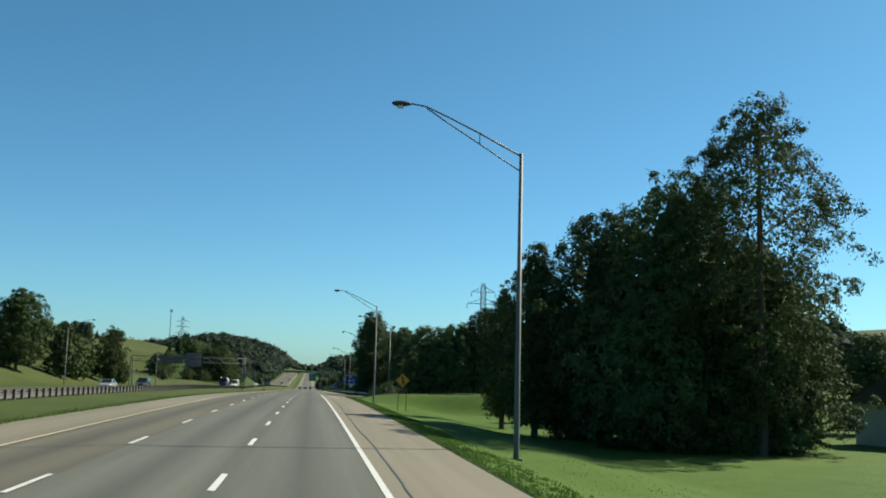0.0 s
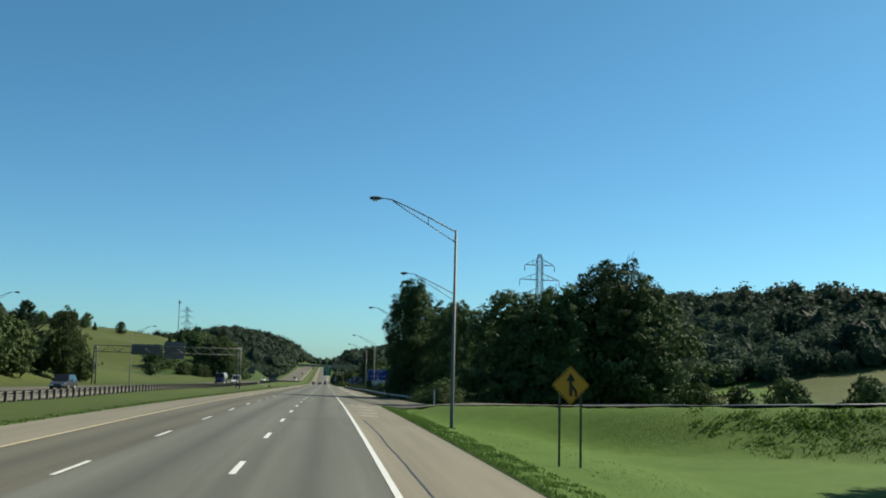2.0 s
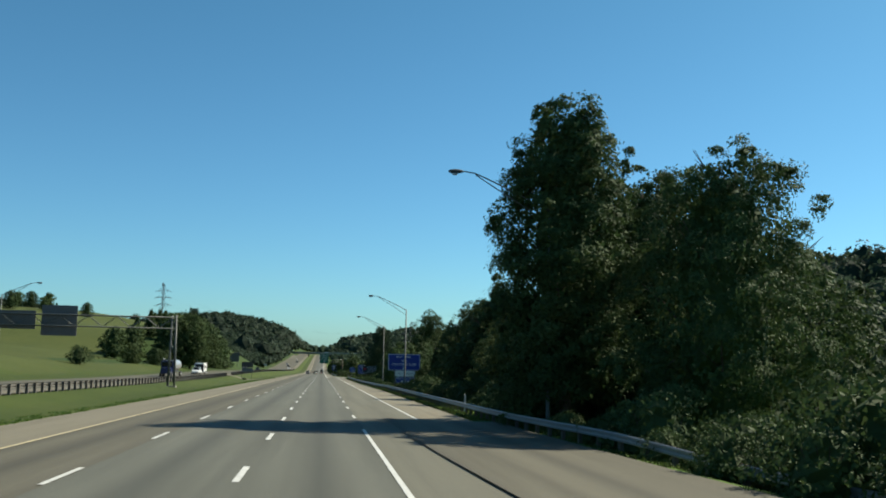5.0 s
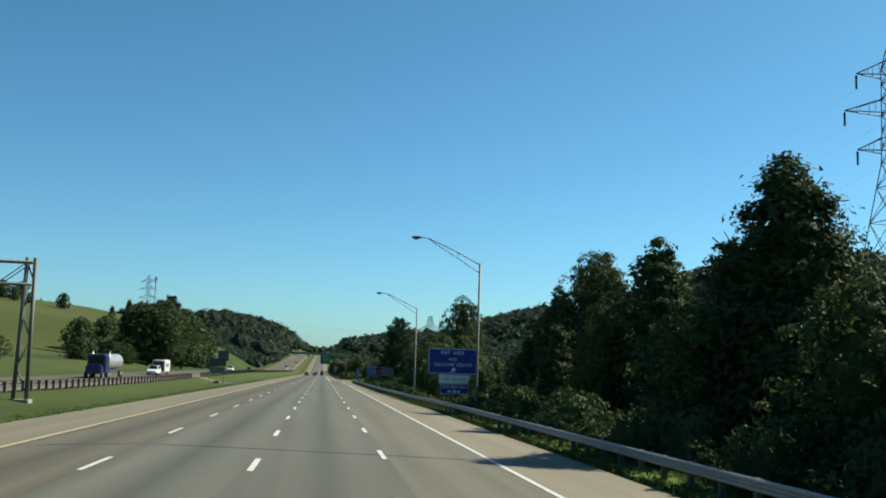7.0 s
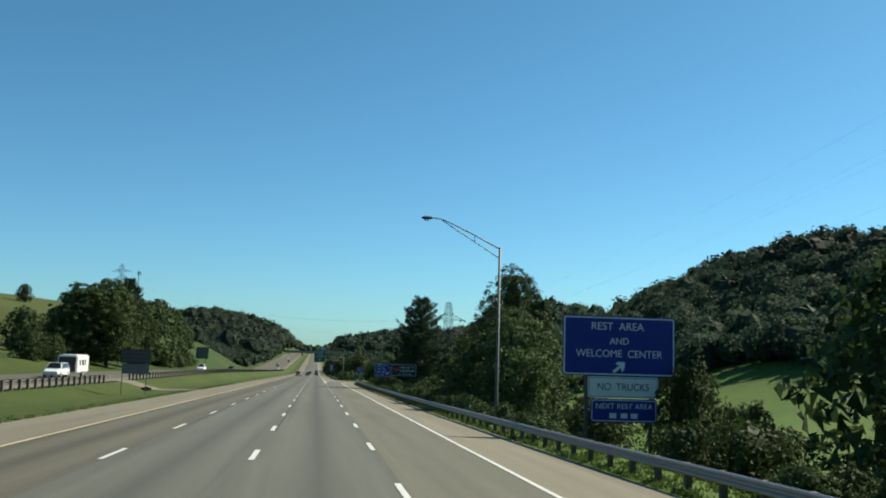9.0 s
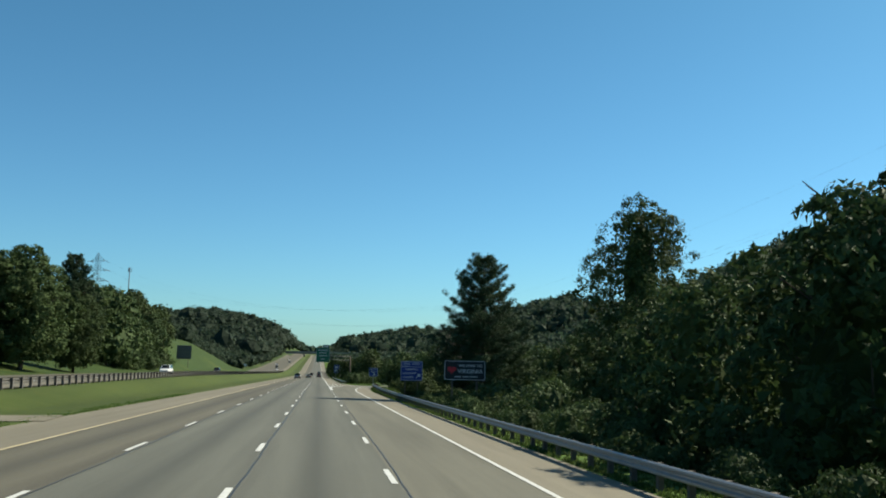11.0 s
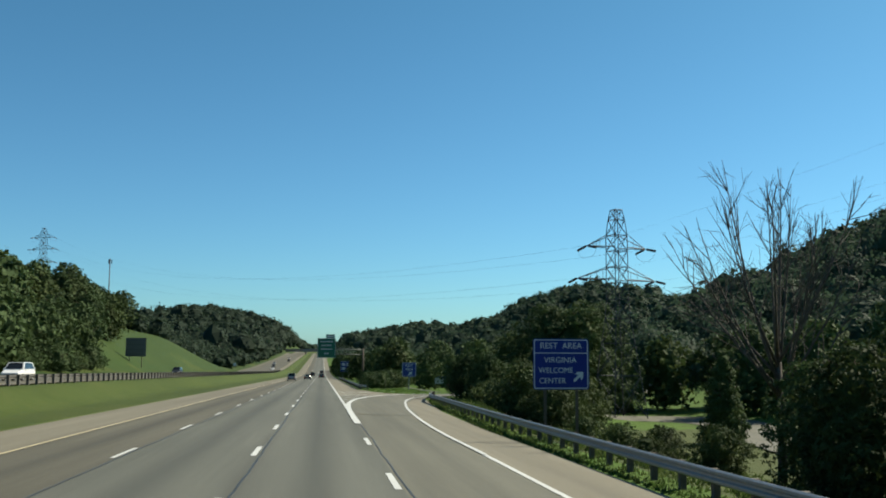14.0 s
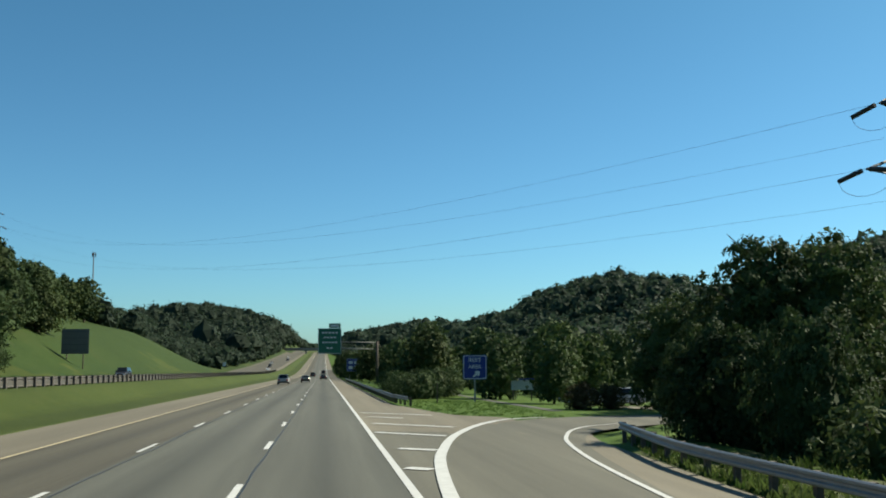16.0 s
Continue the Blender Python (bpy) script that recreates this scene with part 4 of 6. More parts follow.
def pylon(x, y, z0, h, arms, half, turn, label, body=0.9, tap=2.3, straight=10.0, hang=False):
    """A square lattice tower. arms: (depth below the top, reach)."""
    t = thing("pylon", pose(x, y, z0, 0, 0, turn), label, "pylon", "transmission pylons")

    def w(z):
        d = h - z
        if d < tap:
            return body * (0.56 + 0.44 * d / tap)
        if d < straight:
            return body * (1 + 0.006 * d)
        return body + (half - body) * (d - straight) / (h - straight)
    levels = [0]
    while levels[-1] < h - 0.9:
        levels.append(min(h, levels[-1] + max(1.15, w(levels[-1]) * 2.1)))
    levels[-1] = h
    C = ((-1, -1), (1, -1), (1, 1), (-1, 1))
    for za, zb in zip(levels, levels[1:]):
        a, b = w(za), w(zb)
        for k in range(4):
            p, q = C[k], C[(k + 1) % 4]
            for A, B in (((p[0] * a, p[1] * a, za), (q[0] * b, q[1] * b, zb)), ((q[0] * a, q[1] * a, za), (p[0] * b, p[1] * b, zb)), ((p[0] * b, p[1] * b, zb), (q[0] * b, q[1] * b, zb))):
                bar = bmesh.new()
                beam(bar, A, B, 0.042)
                part("brace", bar, M["lattice"], t)
    for p in C:
        part("leg", tube(bmesh.new(), [(p[0] * w(z), p[1] * w(z), z) for z in levels], [0.062] * len(levels), 4), M["lattice"], t)
    tips = []
    for down, reach in arms:
        za = h - down
        for s in (-1, 1):
            a = bmesh.new()
            tip = (s * reach, 0, za)
            ww = w(za)
            for yy in (-ww, ww):
                beam(a, (s * ww, yy, za), tip, 0.06)
                beam(a, (s * ww, yy, za + 1.6), tip, 0.05)
                for k in (1, 2):
                    u = k / 3
                    beam(a, (s * (ww + (reach - ww) * u), yy * (1 - u), za), (s * (ww + (reach - ww) * u), yy * (1 - u), za + 1.6 * (1 - u)), 0.03)
            part("cross_arm", a, M["lattice"], t)
            if hang:
                part("insulator", tube(bmesh.new(), [(s * reach, 0, za - 0.2), (s * reach, 0, za - 1.5)], [0.1, 0.1], 8), M["insulator"], t)
                tip = (s * reach, 0, za - 1.55)
            else:
                for dy in (-1, 1):
                    part("insulator", tube(bmesh.new(), [(s * reach, dy * 0.3, za - 0.05), (s * reach, dy * 1.9, za - 0.4)], [0.15, 0.15], 8), M["insulator"], t)
                loop = [(s * reach, 1.9 * math.sin(u), za - 0.45 - 1.1 * math.cos(u)) for u in np.linspace(-1.5, 1.5, 9)]
                part("jumper_cable", tube(bmesh.new(), loop, [0.013] * 9, 5), M["insulator"], t)
            tips.append(tip)
    return t, tips


tower_a, tips_a = pylon(37.8, 514.4, land1(37.8, 514.4), 12.75 - land1(37.8, 514.4), ((4.7, 4.4), (8.7, 5.8)), 2.4, 18, "grey lattice steel pylon with two wide cross arms", 0.9, 2.3, 11.5)
tower_b, tips_b = pylon(55.0, 283.0, land1(55, 283), 30.6 - land1(55, 283), ((2.75, 3.9), (6.5, 5.2), (10.2, 3.9)), 4.6, 3, "tall lattice steel pylon with hanging dark insulators", 0.7, 1.4, 10.4, True)
zc = land1(-104, 767)
tower_c, tips_c = pylon(-104, 767, zc, 41.2 - zc, ((3.5, 4.5), (8.0, 5.6), (13, 5.2)), 3.0, -28, "distant lattice pylon on the hill")


def wires(ta, a, tb, b, sag, label, r):
    bpy.context.view_layer.update()
    w = thing("power_line", pose(0, 0, 0), label, "power line")
    for p, q in zip(a, b):
        P, Q = ta.matrix_basis @ Vector(p), tb.matrix_basis @ Vector(q)
        line = [P.lerp(Q, k / 24) - Vector((0, 0, sag * 4 * (k / 24) * (1 - k / 24))) for k in range(25)]
        part("wire", tube(bmesh.new(), line, r, 4, False), M["lattice"], w)


wires(tower_a, tips_a, tower_c, tips_c, 9, "thin dark power lines crossing the motorway", 0.008)
wires(tower_b, tips_b, tower_a, tips_a, 5, "thin dark power lines between two pylons", 0.004)
mast = thing("cell_mast", pose(-182, 1222, land1(-182, 1222)), "slim grey telephone mast on the wooded hill", "mast")
part("shaft", tube(bmesh.new(), [(0, 0, -2), (0, 0, 74 - land1(-182, 1222))], [0.6, 0.4], 8), M["lattice"], mast)
for k in range(3):
    a = 2.094 * k
    part("antenna", boxed(-0.3 + 1.5 * math.cos(a), -0.3 + 1.5 * math.sin(a), 69.5 - land1(-182, 1222), 0.3 + 1.5 * math.cos(a), 0.3 + 1.5 * math.sin(a), 73 - land1(-182, 1222)), M["lattice"], mast)

# ---- overpass ----
OY = 1600.0
oz = float(road_z(OY))
o = thing("overpass", pose(-10, OY, oz), "pale concrete road bridge crossing the motorway far ahead", "bridge")
part("deck", boxed(-75, -5, 4.9, 75, 5, 7.3, bev=0.1), M["concrete"], o)
for y in (-4.9, 4.6):
    part("parapet", boxed(-75, y, 7.3, 75, y + 0.3, 8.5), M["concrete"], o)
for x in (-47, -9, 22):
    part("pier", boxed(x - 1.0, -4, -1, x + 1.0, 4, 4.2, bev=0.2), M["concrete"], o)
    part("pier_cap", boxed(x - 1.3, -4.6, 4.1, x + 1.3, 4.6, 4.9), M["concrete"], o)

# ---- house behind the trees ----
hx, hy = 48.8, 62.0
h = thing("house", pose(hx, hy, land1(hx, hy), 0, 0, 8), "pale grey sided house with a dark shingle roof", "house")
part("wall", boxed(-5, -4, -0.5, 5, 4, 3.1), M["siding"], h)
bm = bmesh.new()
vs = [bm.verts.new(v) for v in ((-5.4, -4.5, 3.0), (5.4, -4.5, 3.0), (5.4, 4.5, 3.0), (-5.4, 4.5, 3.0), (-5.4, 0, 5.2), (5.4, 0, 5.2))]
for f in ((0, 1, 5, 4), (2, 3, 4, 5), (0, 4, 3), (1, 2, 5), (0, 3, 2, 1)):
    bm.faces.new([vs[i] for i in f])
part("roof", bm, M["roof"], h)
for x in (-3.2, 0.2, 3.2):
    wdw = part("window", boxed(x - 0.55, -4.06, 0.9, x + 0.55, -3.98, 2.3), M["trim"], h, "white framed window")
    part("pane", boxed(x - 0.45, -4.08, 1.0, x + 0.45, -4.05, 2.2), M["glass"], wdw)


# ---- vehicles ----
def wheel(v, x, y, r=0.34, w=0.22):
    s = -1 if x < 0 else 1
    t = part("tyre", tube(bmesh.new(), [(x - s * w / 2, y, r), (x - s * w * 0.35, y, r), (x + s * w * 0.35, y, r), (x + s * w / 2, y, r)], [r * 0.9, r, r, r * 0.9], 18), M["rubber"], v)
    part("rim", tube(bmesh.new(), [(x + s * w * 0.45, y, r), (x + s * (w / 2 + 0.015), y, r)], [r * 0.62, r * 0.55], 14), M["rim"], t)


def loft(bm, rings):
    rs = [[bm.verts.new(p) for p in ring] for ring in rings]
    n = len(rs[0])
    for a, b in zip(rs, rs[1:]):
        for k in range(n):
            bm.faces.new((a[k], a[(k + 1) % n], b[(k + 1) % n], b[k]))
    bm.faces.new(rs[0])
    bm.faces.new(rs[-1][::-1])
    return bm


def body_ring(y, w, z0, z1):
    c = min(0.14, (z1 - z0) * 0.25)
    return [(-w + c, y, z0), (w - c, y, z0), (w, y, z0 + c), (w, y, z1 - c), (w - c, y, z1), (-w + c, y, z1), (-w, y, z1 - c), (-w, y, z0 + c)]


def car(x, y, facing, paint_m, label, kind="sedan", name="car"):
    """facing 0: front towards +y."""
    z = land1(x, y) + 0.01
    slope = math.degrees(math.atan2(float(road_z(y + 2) - road_z(y - 2)), 4))
    v = thing(name, pose(x, y, z) @ pose(0, 0, 0, slope) @ pose(0, 0, 0, 0, 0, facing), label, name.replace("_", " "), "vehicles on the motorway")
    if kind == "sedan":
        L, W, belt, top, cab = 4.7, 0.9, 0.92, 1.44, (-1.9, -1.1, 0.55, 1.35)
    elif kind == "suv":
        L, W, belt, top, cab = 4.7, 0.95, 1.05, 1.74, (-2.25, -1.9, 0.55, 1.25)
    else:
        L, W, belt, top, cab = 5.1, 0.99, 1.05, 1.76, (-2.48, -2.2, 0.9, 1.75)
    hl = L / 2
    rings = [body_ring(-hl, W * 0.88, 0.42, belt * 0.92), body_ring(-hl + 0.12, W * 0.97, 0.3, belt), body_ring(-hl + 0.8, W, 0.26, belt), body_ring(0.6, W, 0.26, belt),
             body_ring(1.3, W, 0.26, belt * 0.97), body_ring(hl - 0.35, W * 0.95, 0.28, belt * 0.82), body_ring(hl, W * 0.8, 0.4, belt * 0.68)]
    part("body", loft(bmesh.new(), rings), paint_m, v)
    a, b, c, d = cab
    ww, wt = W * 0.94, W * 0.74
    bm = bmesh.new()
    lo = [bm.verts.new(p) for p in ((-ww, a, belt - 0.02), (ww, a, belt - 0.02), (ww, d, belt - 0.04), (-ww, d, belt - 0.04))]
    hi = [bm.verts.new(p) for p in ((-wt, b, top), (wt, b, top), (wt, c, top), (-wt, c, top))]
    for k in range(4):
        bm.faces.new((lo[k], lo[(k + 1) % 4], hi[(k + 1) % 4], hi[k]))
    bm.faces.new(hi)
    part("cabin", bm, paint_m, v)
    # glazing, proud of the cabin
    bm = bmesh.new()
    def quad(p0, p1, p2, p3, e):
        n = (Vector(p1) - Vector(p0)).cross(Vector(p3) - Vector(p0)).normalized() * e
        cc = (Vector(p0) + Vector(p1) + Vector(p2) + Vector(p3)) / 4
        bm.faces.new([bm.verts.new(cc + (Vector(p) - cc) * 0.86 + n) for p in (p0, p1, p2, p3)])
    quad((-ww, a, belt), (ww, a, belt), (wt, b, top), (-wt, b, top), 0.012)
    quad((ww, d, belt), (-ww, d, belt), (-wt, c, top), (wt, c, top), 0.012)
    quad((ww, a, belt), (ww, d, belt), (wt, c, top), (wt, b, top), 0.012)
    quad((-ww, d, belt), (-ww, a, belt), (-wt, b, top), (-wt, c, top), 0.012)
    part("glazing", bm, M["glass"], v)
    for sx in (-1, 1):
        part("tail_lamp", boxed(sx * W * 0.72 - 0.14, -hl - 0.02, belt * 0.62, sx * W * 0.72 + 0.14, -hl + 0.1, belt * 0.86), M["lamp_red"], v)
        part("headlamp", boxed(sx * W * 0.62 - 0.16, hl - 0.14, belt * 0.5, sx * W * 0.62 + 0.16, hl + 0.01, belt * 0.66), M["lamp_clear"], v)
        part("mirror", boxed(sx * (W + 0.02), d - 0.75, belt, sx * (W + 0.2), d - 0.6, belt + 0.15), paint_m, v)
        for yy in (-hl + 0.95, hl - 0.95):
            wheel(v, sx * (W - 0.1), yy)
    part("bumper", boxed(-W * 0.9, -hl - 0.06, 0.3, W * 0.9, -hl + 0.05, 0.52, bev=0.02), M["rubber"], v)
    return v


car(-5.2, 632, 0, M["silver"], "silver minivan driving in the inner lane", "van", "minivan")
car(-1.75, 655, 0, M["car_green"], "grey green saloon car in the middle lane", "sedan")
car(1.9, 716, 0, M["car_dark"], "dark saloon car in the outer lane", "sedan")
car(-1.8, 800, 0, M["car_dark"], "dark estate car far ahead", "suv")
car(1.9, 900, 0, M["car_dark"], "dark car far ahead under the overpass", "suv")
car(-27.0, 138, 180, M["silver"], "silver car on the opposite carriageway", "sedan")
car(-26.8, 165, 180, M["car_dark"], "black car on the opposite carriageway", "suv")
car(-26.9, 499, 180, M["car_white"], "white sport utility car on the opposite carriageway", "suv")
car(-30.5, 620, 180, M["car_dark"], "dark car on the opposite carriageway", "suv")
for k, (yy, mt) in enumerate(((930, "car_white"), (1010, "car_dark"), (1090, "silver"), (1180, "car_dark"), (1290, "car_white"))):
    car(-25.5 - 3.6 * (k % 3), yy, 180, M[mt], "small distant car on the opposite carriageway", "suv" if k % 2 else "sedan")
car(26.0, 549.5, 80, M["silver"], "silver saloon car parked at the rest area", "sedan")
car(31.0, 553.0, 85, M["car_white"], "white car parked at the rest area", "suv")
# pickup with a caravan
PX, PY = -28.3, 374.0
pk = car(PX, PY, 180, M["car_white"], "white pickup truck pulling a caravan", "suv", "pickup_truck")
cv = thing("caravan", pose(PX, PY + 7.4, land1(PX, PY + 7.4)), "white box caravan towed behind a pickup", "caravan", "vehicles on the motorway")
part("body", boxed(-1.15, -2.9, 0.5, 1.15, 2.9, 2.75, bev=0.16), M["car_white"], cv)
# dark sheet set just proud of the white box's front
part("front_panel", boxed(-1.0, -2.93, 0.7, 1.0, -2.895, 2.5), M["car_dark"], cv, "dark front of the caravan")
for yy, ww in ((-1.7, 0.5), (-0.5, 0.85), (0.75, 0.5)):
    part("window", boxed(1.145, yy, 1.45, 1.165, yy + ww, 2.15), M["glass"], cv)
part("drawbar", boxed(-0.06, -4.6, 0.5, 0.06, -3.0, 0.62), M["lattice"], cv)
for sx in (-1, 1):
    for yy in (0.0, 0.75):
        wheel(cv, sx * 1.05, yy)
# heavy lorry
LX, LY = -28.6, 337.0
lr = thing("semi_truck", pose(LX, LY, land1(LX, LY), 0, 0, 180), "blue lorry tractor with a shiny tank trailer", "lorry", "vehicles on the motorway")
part("cab", boxed(-1.2, 2.0, 0.7, 1.2, 4.4, 3.3, bev=0.15), M["car_blue"], lr)
part("hood", boxed(-1.0, 4.35, 0.7, 1.0, 6.0, 1.9, bev=0.18), M["car_blue"], lr)
part("windscreen", boxed(-1.0, 4.39, 2.1, 1.0, 4.42, 2.95), M["glass"], lr)
part("tank", tube(bmesh.new(), [(0, -7.5, 2.2), (0, -7.2, 2.2), (0, 1.4, 2.2), (0, 1.7, 2.2)], [0.9, 1.1, 1.1, 0.9], 20), M["silver"], lr)
part("chassis", boxed(-0.5, -7.4, 0.8, 0.5, 5.6, 1.1), M["lattice"], lr)
for sx in (-1, 1):
    part("exhaust", tube(bmesh.new(), [(sx * 1.1, 1.9, 0.9), (sx * 1.1, 1.9, 3.7)], 0.08, 8), M["rim"], lr)
    for yy in (-6.6, -5.4, 1.0, 2.2, 5.2):
        wheel(lr, sx * 1.05, yy, 0.5, 0.3)


# ---- trees ----
def blob(rs, n_ring=6, n_seg=8):
    """Vertices and faces of a rough round lump of radius 1."""
    V, F = [], []
    for i in range(n_ring + 1):
        a = math.pi * i / n_ring
        for j in range(n_seg):
            b = 2 * math.pi * (j + 0.5 * (i % 2)) / n_seg
            V.append((math.sin(a) * math.cos(b), math.sin(a) * math.sin(b), math.cos(a)))
    for i in range(n_ring):
        for j in range(n_seg):
            F.append((i * n_seg + j, i * n_seg + (j + 1) % n_seg, (i + 1) * n_seg + (j + 1) % n_seg, (i + 1) * n_seg + j))
    V = np.array(V)
    return V * (0.78 + 0.44 * rs.rand(len(V), 1)), np.array(F)


def unit(v):
    return v / (np.linalg.norm(v, axis=-1)[..., None] + 1e-9)


def leaf_cards(rs, C, N, size, shape=0.55, tri=False, round_=None, flat=0.4):
    """Rhombic leaves at C, roughly facing N; three-cornered sprays of the same size for far crowns.
    With round_, the outward directions of their clump, also a normal for each corner."""
    n = len(C)
    N = unit(N + rs.normal(0, 0.75, (n, 3)))
    if round_ is not None:
        R = unit(round_)
        N = np.where((N * R).sum(1)[:, None] < 0, -N, N)
        soft = np.repeat(unit(R + N * flat), 3, axis=0)
    U = np.cross(N, rs.normal(0, 1, (n, 3)))
    U /= np.linalg.norm(U, axis=1)[:, None] + 1e-9
    W = np.cross(N, U)
    s = size * (0.6 + 0.8 * rs.rand(n, 1))
    if tri:
        q = np.stack([C - U * s * 0.55, C + U * s * 0.5 - W * s * shape * 0.5 + N * s * 0.08, C + U * s * 0.5 + W * s * shape * 0.5], 1)
        if round_ is not None:
            return q.reshape(-1, 3), np.arange(3 * n).reshape(n, 3), soft
        return q.reshape(-1, 3), np.arange(3 * n).reshape(n, 3)
    q = np.stack([C - U * s * 0.5, C - W * s * shape * 0.5 + N * s * 0.08, C + U * s * 0.5, C + W * s * shape * 0.5 + N * s * 0.08], 1)
    return q.reshape(-1, 3), np.arange(4 * n).reshape(n, 4)


def halves(F):
    """Four-cornered faces cut into three-cornered ones."""
    return np.concatenate([F[:, (0, 1, 2)], F[:, (0, 2, 3)]])


def profile(u, shape):
    """Half width of a crown at the relative height u."""
    u = np.asarray(u, dtype=float)
    if shape == "tall":
        return (0.55 + 0.45 * np.sin(np.pi * np.minimum(u * 1.6 + 0.05, 1.0) * 0.5)) * (1 - np.clip((u - 0.2) / 0.8, 0, 1) ** 2.7 * 0.88)
    if shape == "ovate":
        return (0.6 + 0.4 * np.minimum(u * 2.2, 1.0)) * (1 - np.clip((u - 0.4) / 0.6, 0, 1) ** 2.3 * 0.78)
    if shape == "dome":
        return np.clip(1.02 - u, 0.0, 1.0) ** 0.68 * (0.78 + 0.22 * np.minimum(u * 6, 1))
    if shape == "cone":
        return (1.02 - 0.93 * u) * (0.75 + 0.25 * np.minimum(u * 8, 1))
    if shape == "vase":
        return (0.45 + 0.55 * np.minimum(u * 2.2, 1.0)) * np.sqrt(np.clip(1 - (np.clip(u - 0.5, 0, 1) / 0.5) ** 2, 0.03, 1))
    return np.sqrt(np.clip(1 - (1.9 * u - 0.78) ** 2 / 1.32, 0.03, 1))


def crown_mesh(name, rs, h, width, low, shape, leaves, size, mat, core=0.68):
    """A crown of leafy clumps over a lobed outline, with gaps, and a rough inner mass that keeps the light out."""
    lobe_dir = np.stack([rs.uniform(0, 2 * np.pi, 14), rs.uniform(0.05, 1.0, 14), rs.uniform(0.10, 0.34, 14)], -1)

    def lobes(phi, u):
        out = np.full(np.shape(phi), 0.84)
        for p, q, amp in lobe_dir:
            d = np.abs((phi - p + np.pi) % (2 * np.pi) - np.pi)
            out = out + amp * np.exp(-(d / 0.5) ** 2 - ((u - q) / 0.15) ** 2)
        return out
    rc = 0.13 * width + 0.22
    nc = int(2.3 * 2 * math.pi * width * 0.72 * (h - low) / (math.pi * rc * rc))
    u = rs.rand(nc * 3)
    u = u[rs.rand(nc * 3) < profile(u, shape) * 0.85 + 0.15][:nc]
    phi = rs.uniform(0, 2 * np.pi, len(u))
    ok = np.ones(len(u), bool)
    for p, q in np.stack([rs.uniform(0, 2 * np.pi, 9), rs.uniform(0.12, 0.95, 9)], -1):
        d = np.abs((phi - p + np.pi) % (2 * np.pi) - np.pi)
        ok &= ((d / 0.3) ** 2 + ((u - q) / 0.07) ** 2 > 1) | (rs.rand(len(u)) < 0.2)
    u, phi = u[ok], phi[ok]
    n = len(u)
    stray = rs.rand(n) < 0.16
    R = width * profile(u, shape) * lobes(phi, u) * np.where(stray, rs.uniform(1.0, 1.16, n), 0.98 - 0.34 * rs.rand(n) ** 1.4)
    R = np.maximum(R - 0.45 * rc, 0.02)
    C = np.stack([R * np.cos(phi), R * np.sin(phi), low + (h - low) * u - 0.4 * rc * u], -1)
    out = np.stack([np.cos(phi), np.sin(phi), 0.15 + 0.9 * u], -1)
    m = max(int(leaves / max(n, 1)), 5)
    d = rs.normal(0, 1, (n, m, 3)) + out[:, None] * 0.8 + np.array([0, 0, 0.3])
    d /= np.linalg.norm(d, axis=2)[..., None] + 1e-9
    ax = rs.uniform(0.65, 1.3, (n, 1, 3)) * np.array([1.0, 1.0, 0.72]) * (rc * np.where(stray, 0.55, rs.uniform(0.6, 1.25, n)))[:, None, None]
    P = C[:, None] + d * ax * (0.45 + 0.55 * rs.rand(n, m, 1) + 0.25 * rs.rand(n, m, 1) ** 4)
    V, F, S = leaf_cards(rs, P.reshape(-1, 3), (d * 1.3 + out[:, None] * 0.4).reshape(-1, 3), size, 0.55, True, (d * 0.8 + unit(out)[:, None] * 0.55).reshape(-1, 3))
    Vs, Fs, Ss, o = [V], [F], [S], len(V)
    # inner leaves
    k = int(leaves * 0.42 * core)
    u, phi = rs.uniform(0.02, 0.96, k), rs.uniform(0, 2 * np.pi, k)
    R = width * profile(u, shape) * lobes(phi, u) * core * np.sqrt(rs.uniform(0.5, 1.25, k))
    out = np.stack([np.cos(phi), np.sin(phi), 0.2 + 0 * phi], -1)
    V, F, S = leaf_cards(rs, np.stack([R * np.cos(phi), R * np.sin(phi), low + (h - low) * u * 0.96], -1), out, size * 1.2, 0.75, True, out)
    Vs.append(V)
    Ss.append(S)
    Fs.append(F + o)
    o += len(V)
    # rough closed mass in the middle
    if core > 0.55:
        ni, nj = (15, 20) if leaves > 3000 else (9, 12)
        uu, pp = np.meshgrid(np.linspace(0.03, 0.93, ni), np.arange(nj) * 2 * np.pi / nj, indexing="ij")
        R = width * profile(uu, shape) * lobes(pp, uu) * (core - 0.3) * rs.uniform(0.72, 1.12, uu.shape)
        R[0] *= 0.3
        R[-1] *= 0.2
        Vs.append(np.stack([R * np.cos(pp), R * np.sin(pp), low + (h - low) * uu * 0.95 + rs.normal(0, 0.06, uu.shape)], -1).reshape(-1, 3))
        Ss.append(unit(np.stack([np.cos(pp), np.sin(pp), 0.9 * uu], -1).reshape(-1, 3)))
        i, j = np.meshgrid(np.arange(ni - 1), np.arange(nj), indexing="ij")
        i, j = i.ravel(), j.ravel()
        F = np.stack([i * nj + j, i * nj + (j + 1) % nj, (i + 1) * nj + (j + 1) % nj, (i + 1) * nj + j], -1) + o
        Fs.append(halves(F))
    return mesh_of(name, np.concatenate(Vs), np.concatenate(Fs), mat, False, np.concatenate(Ss))


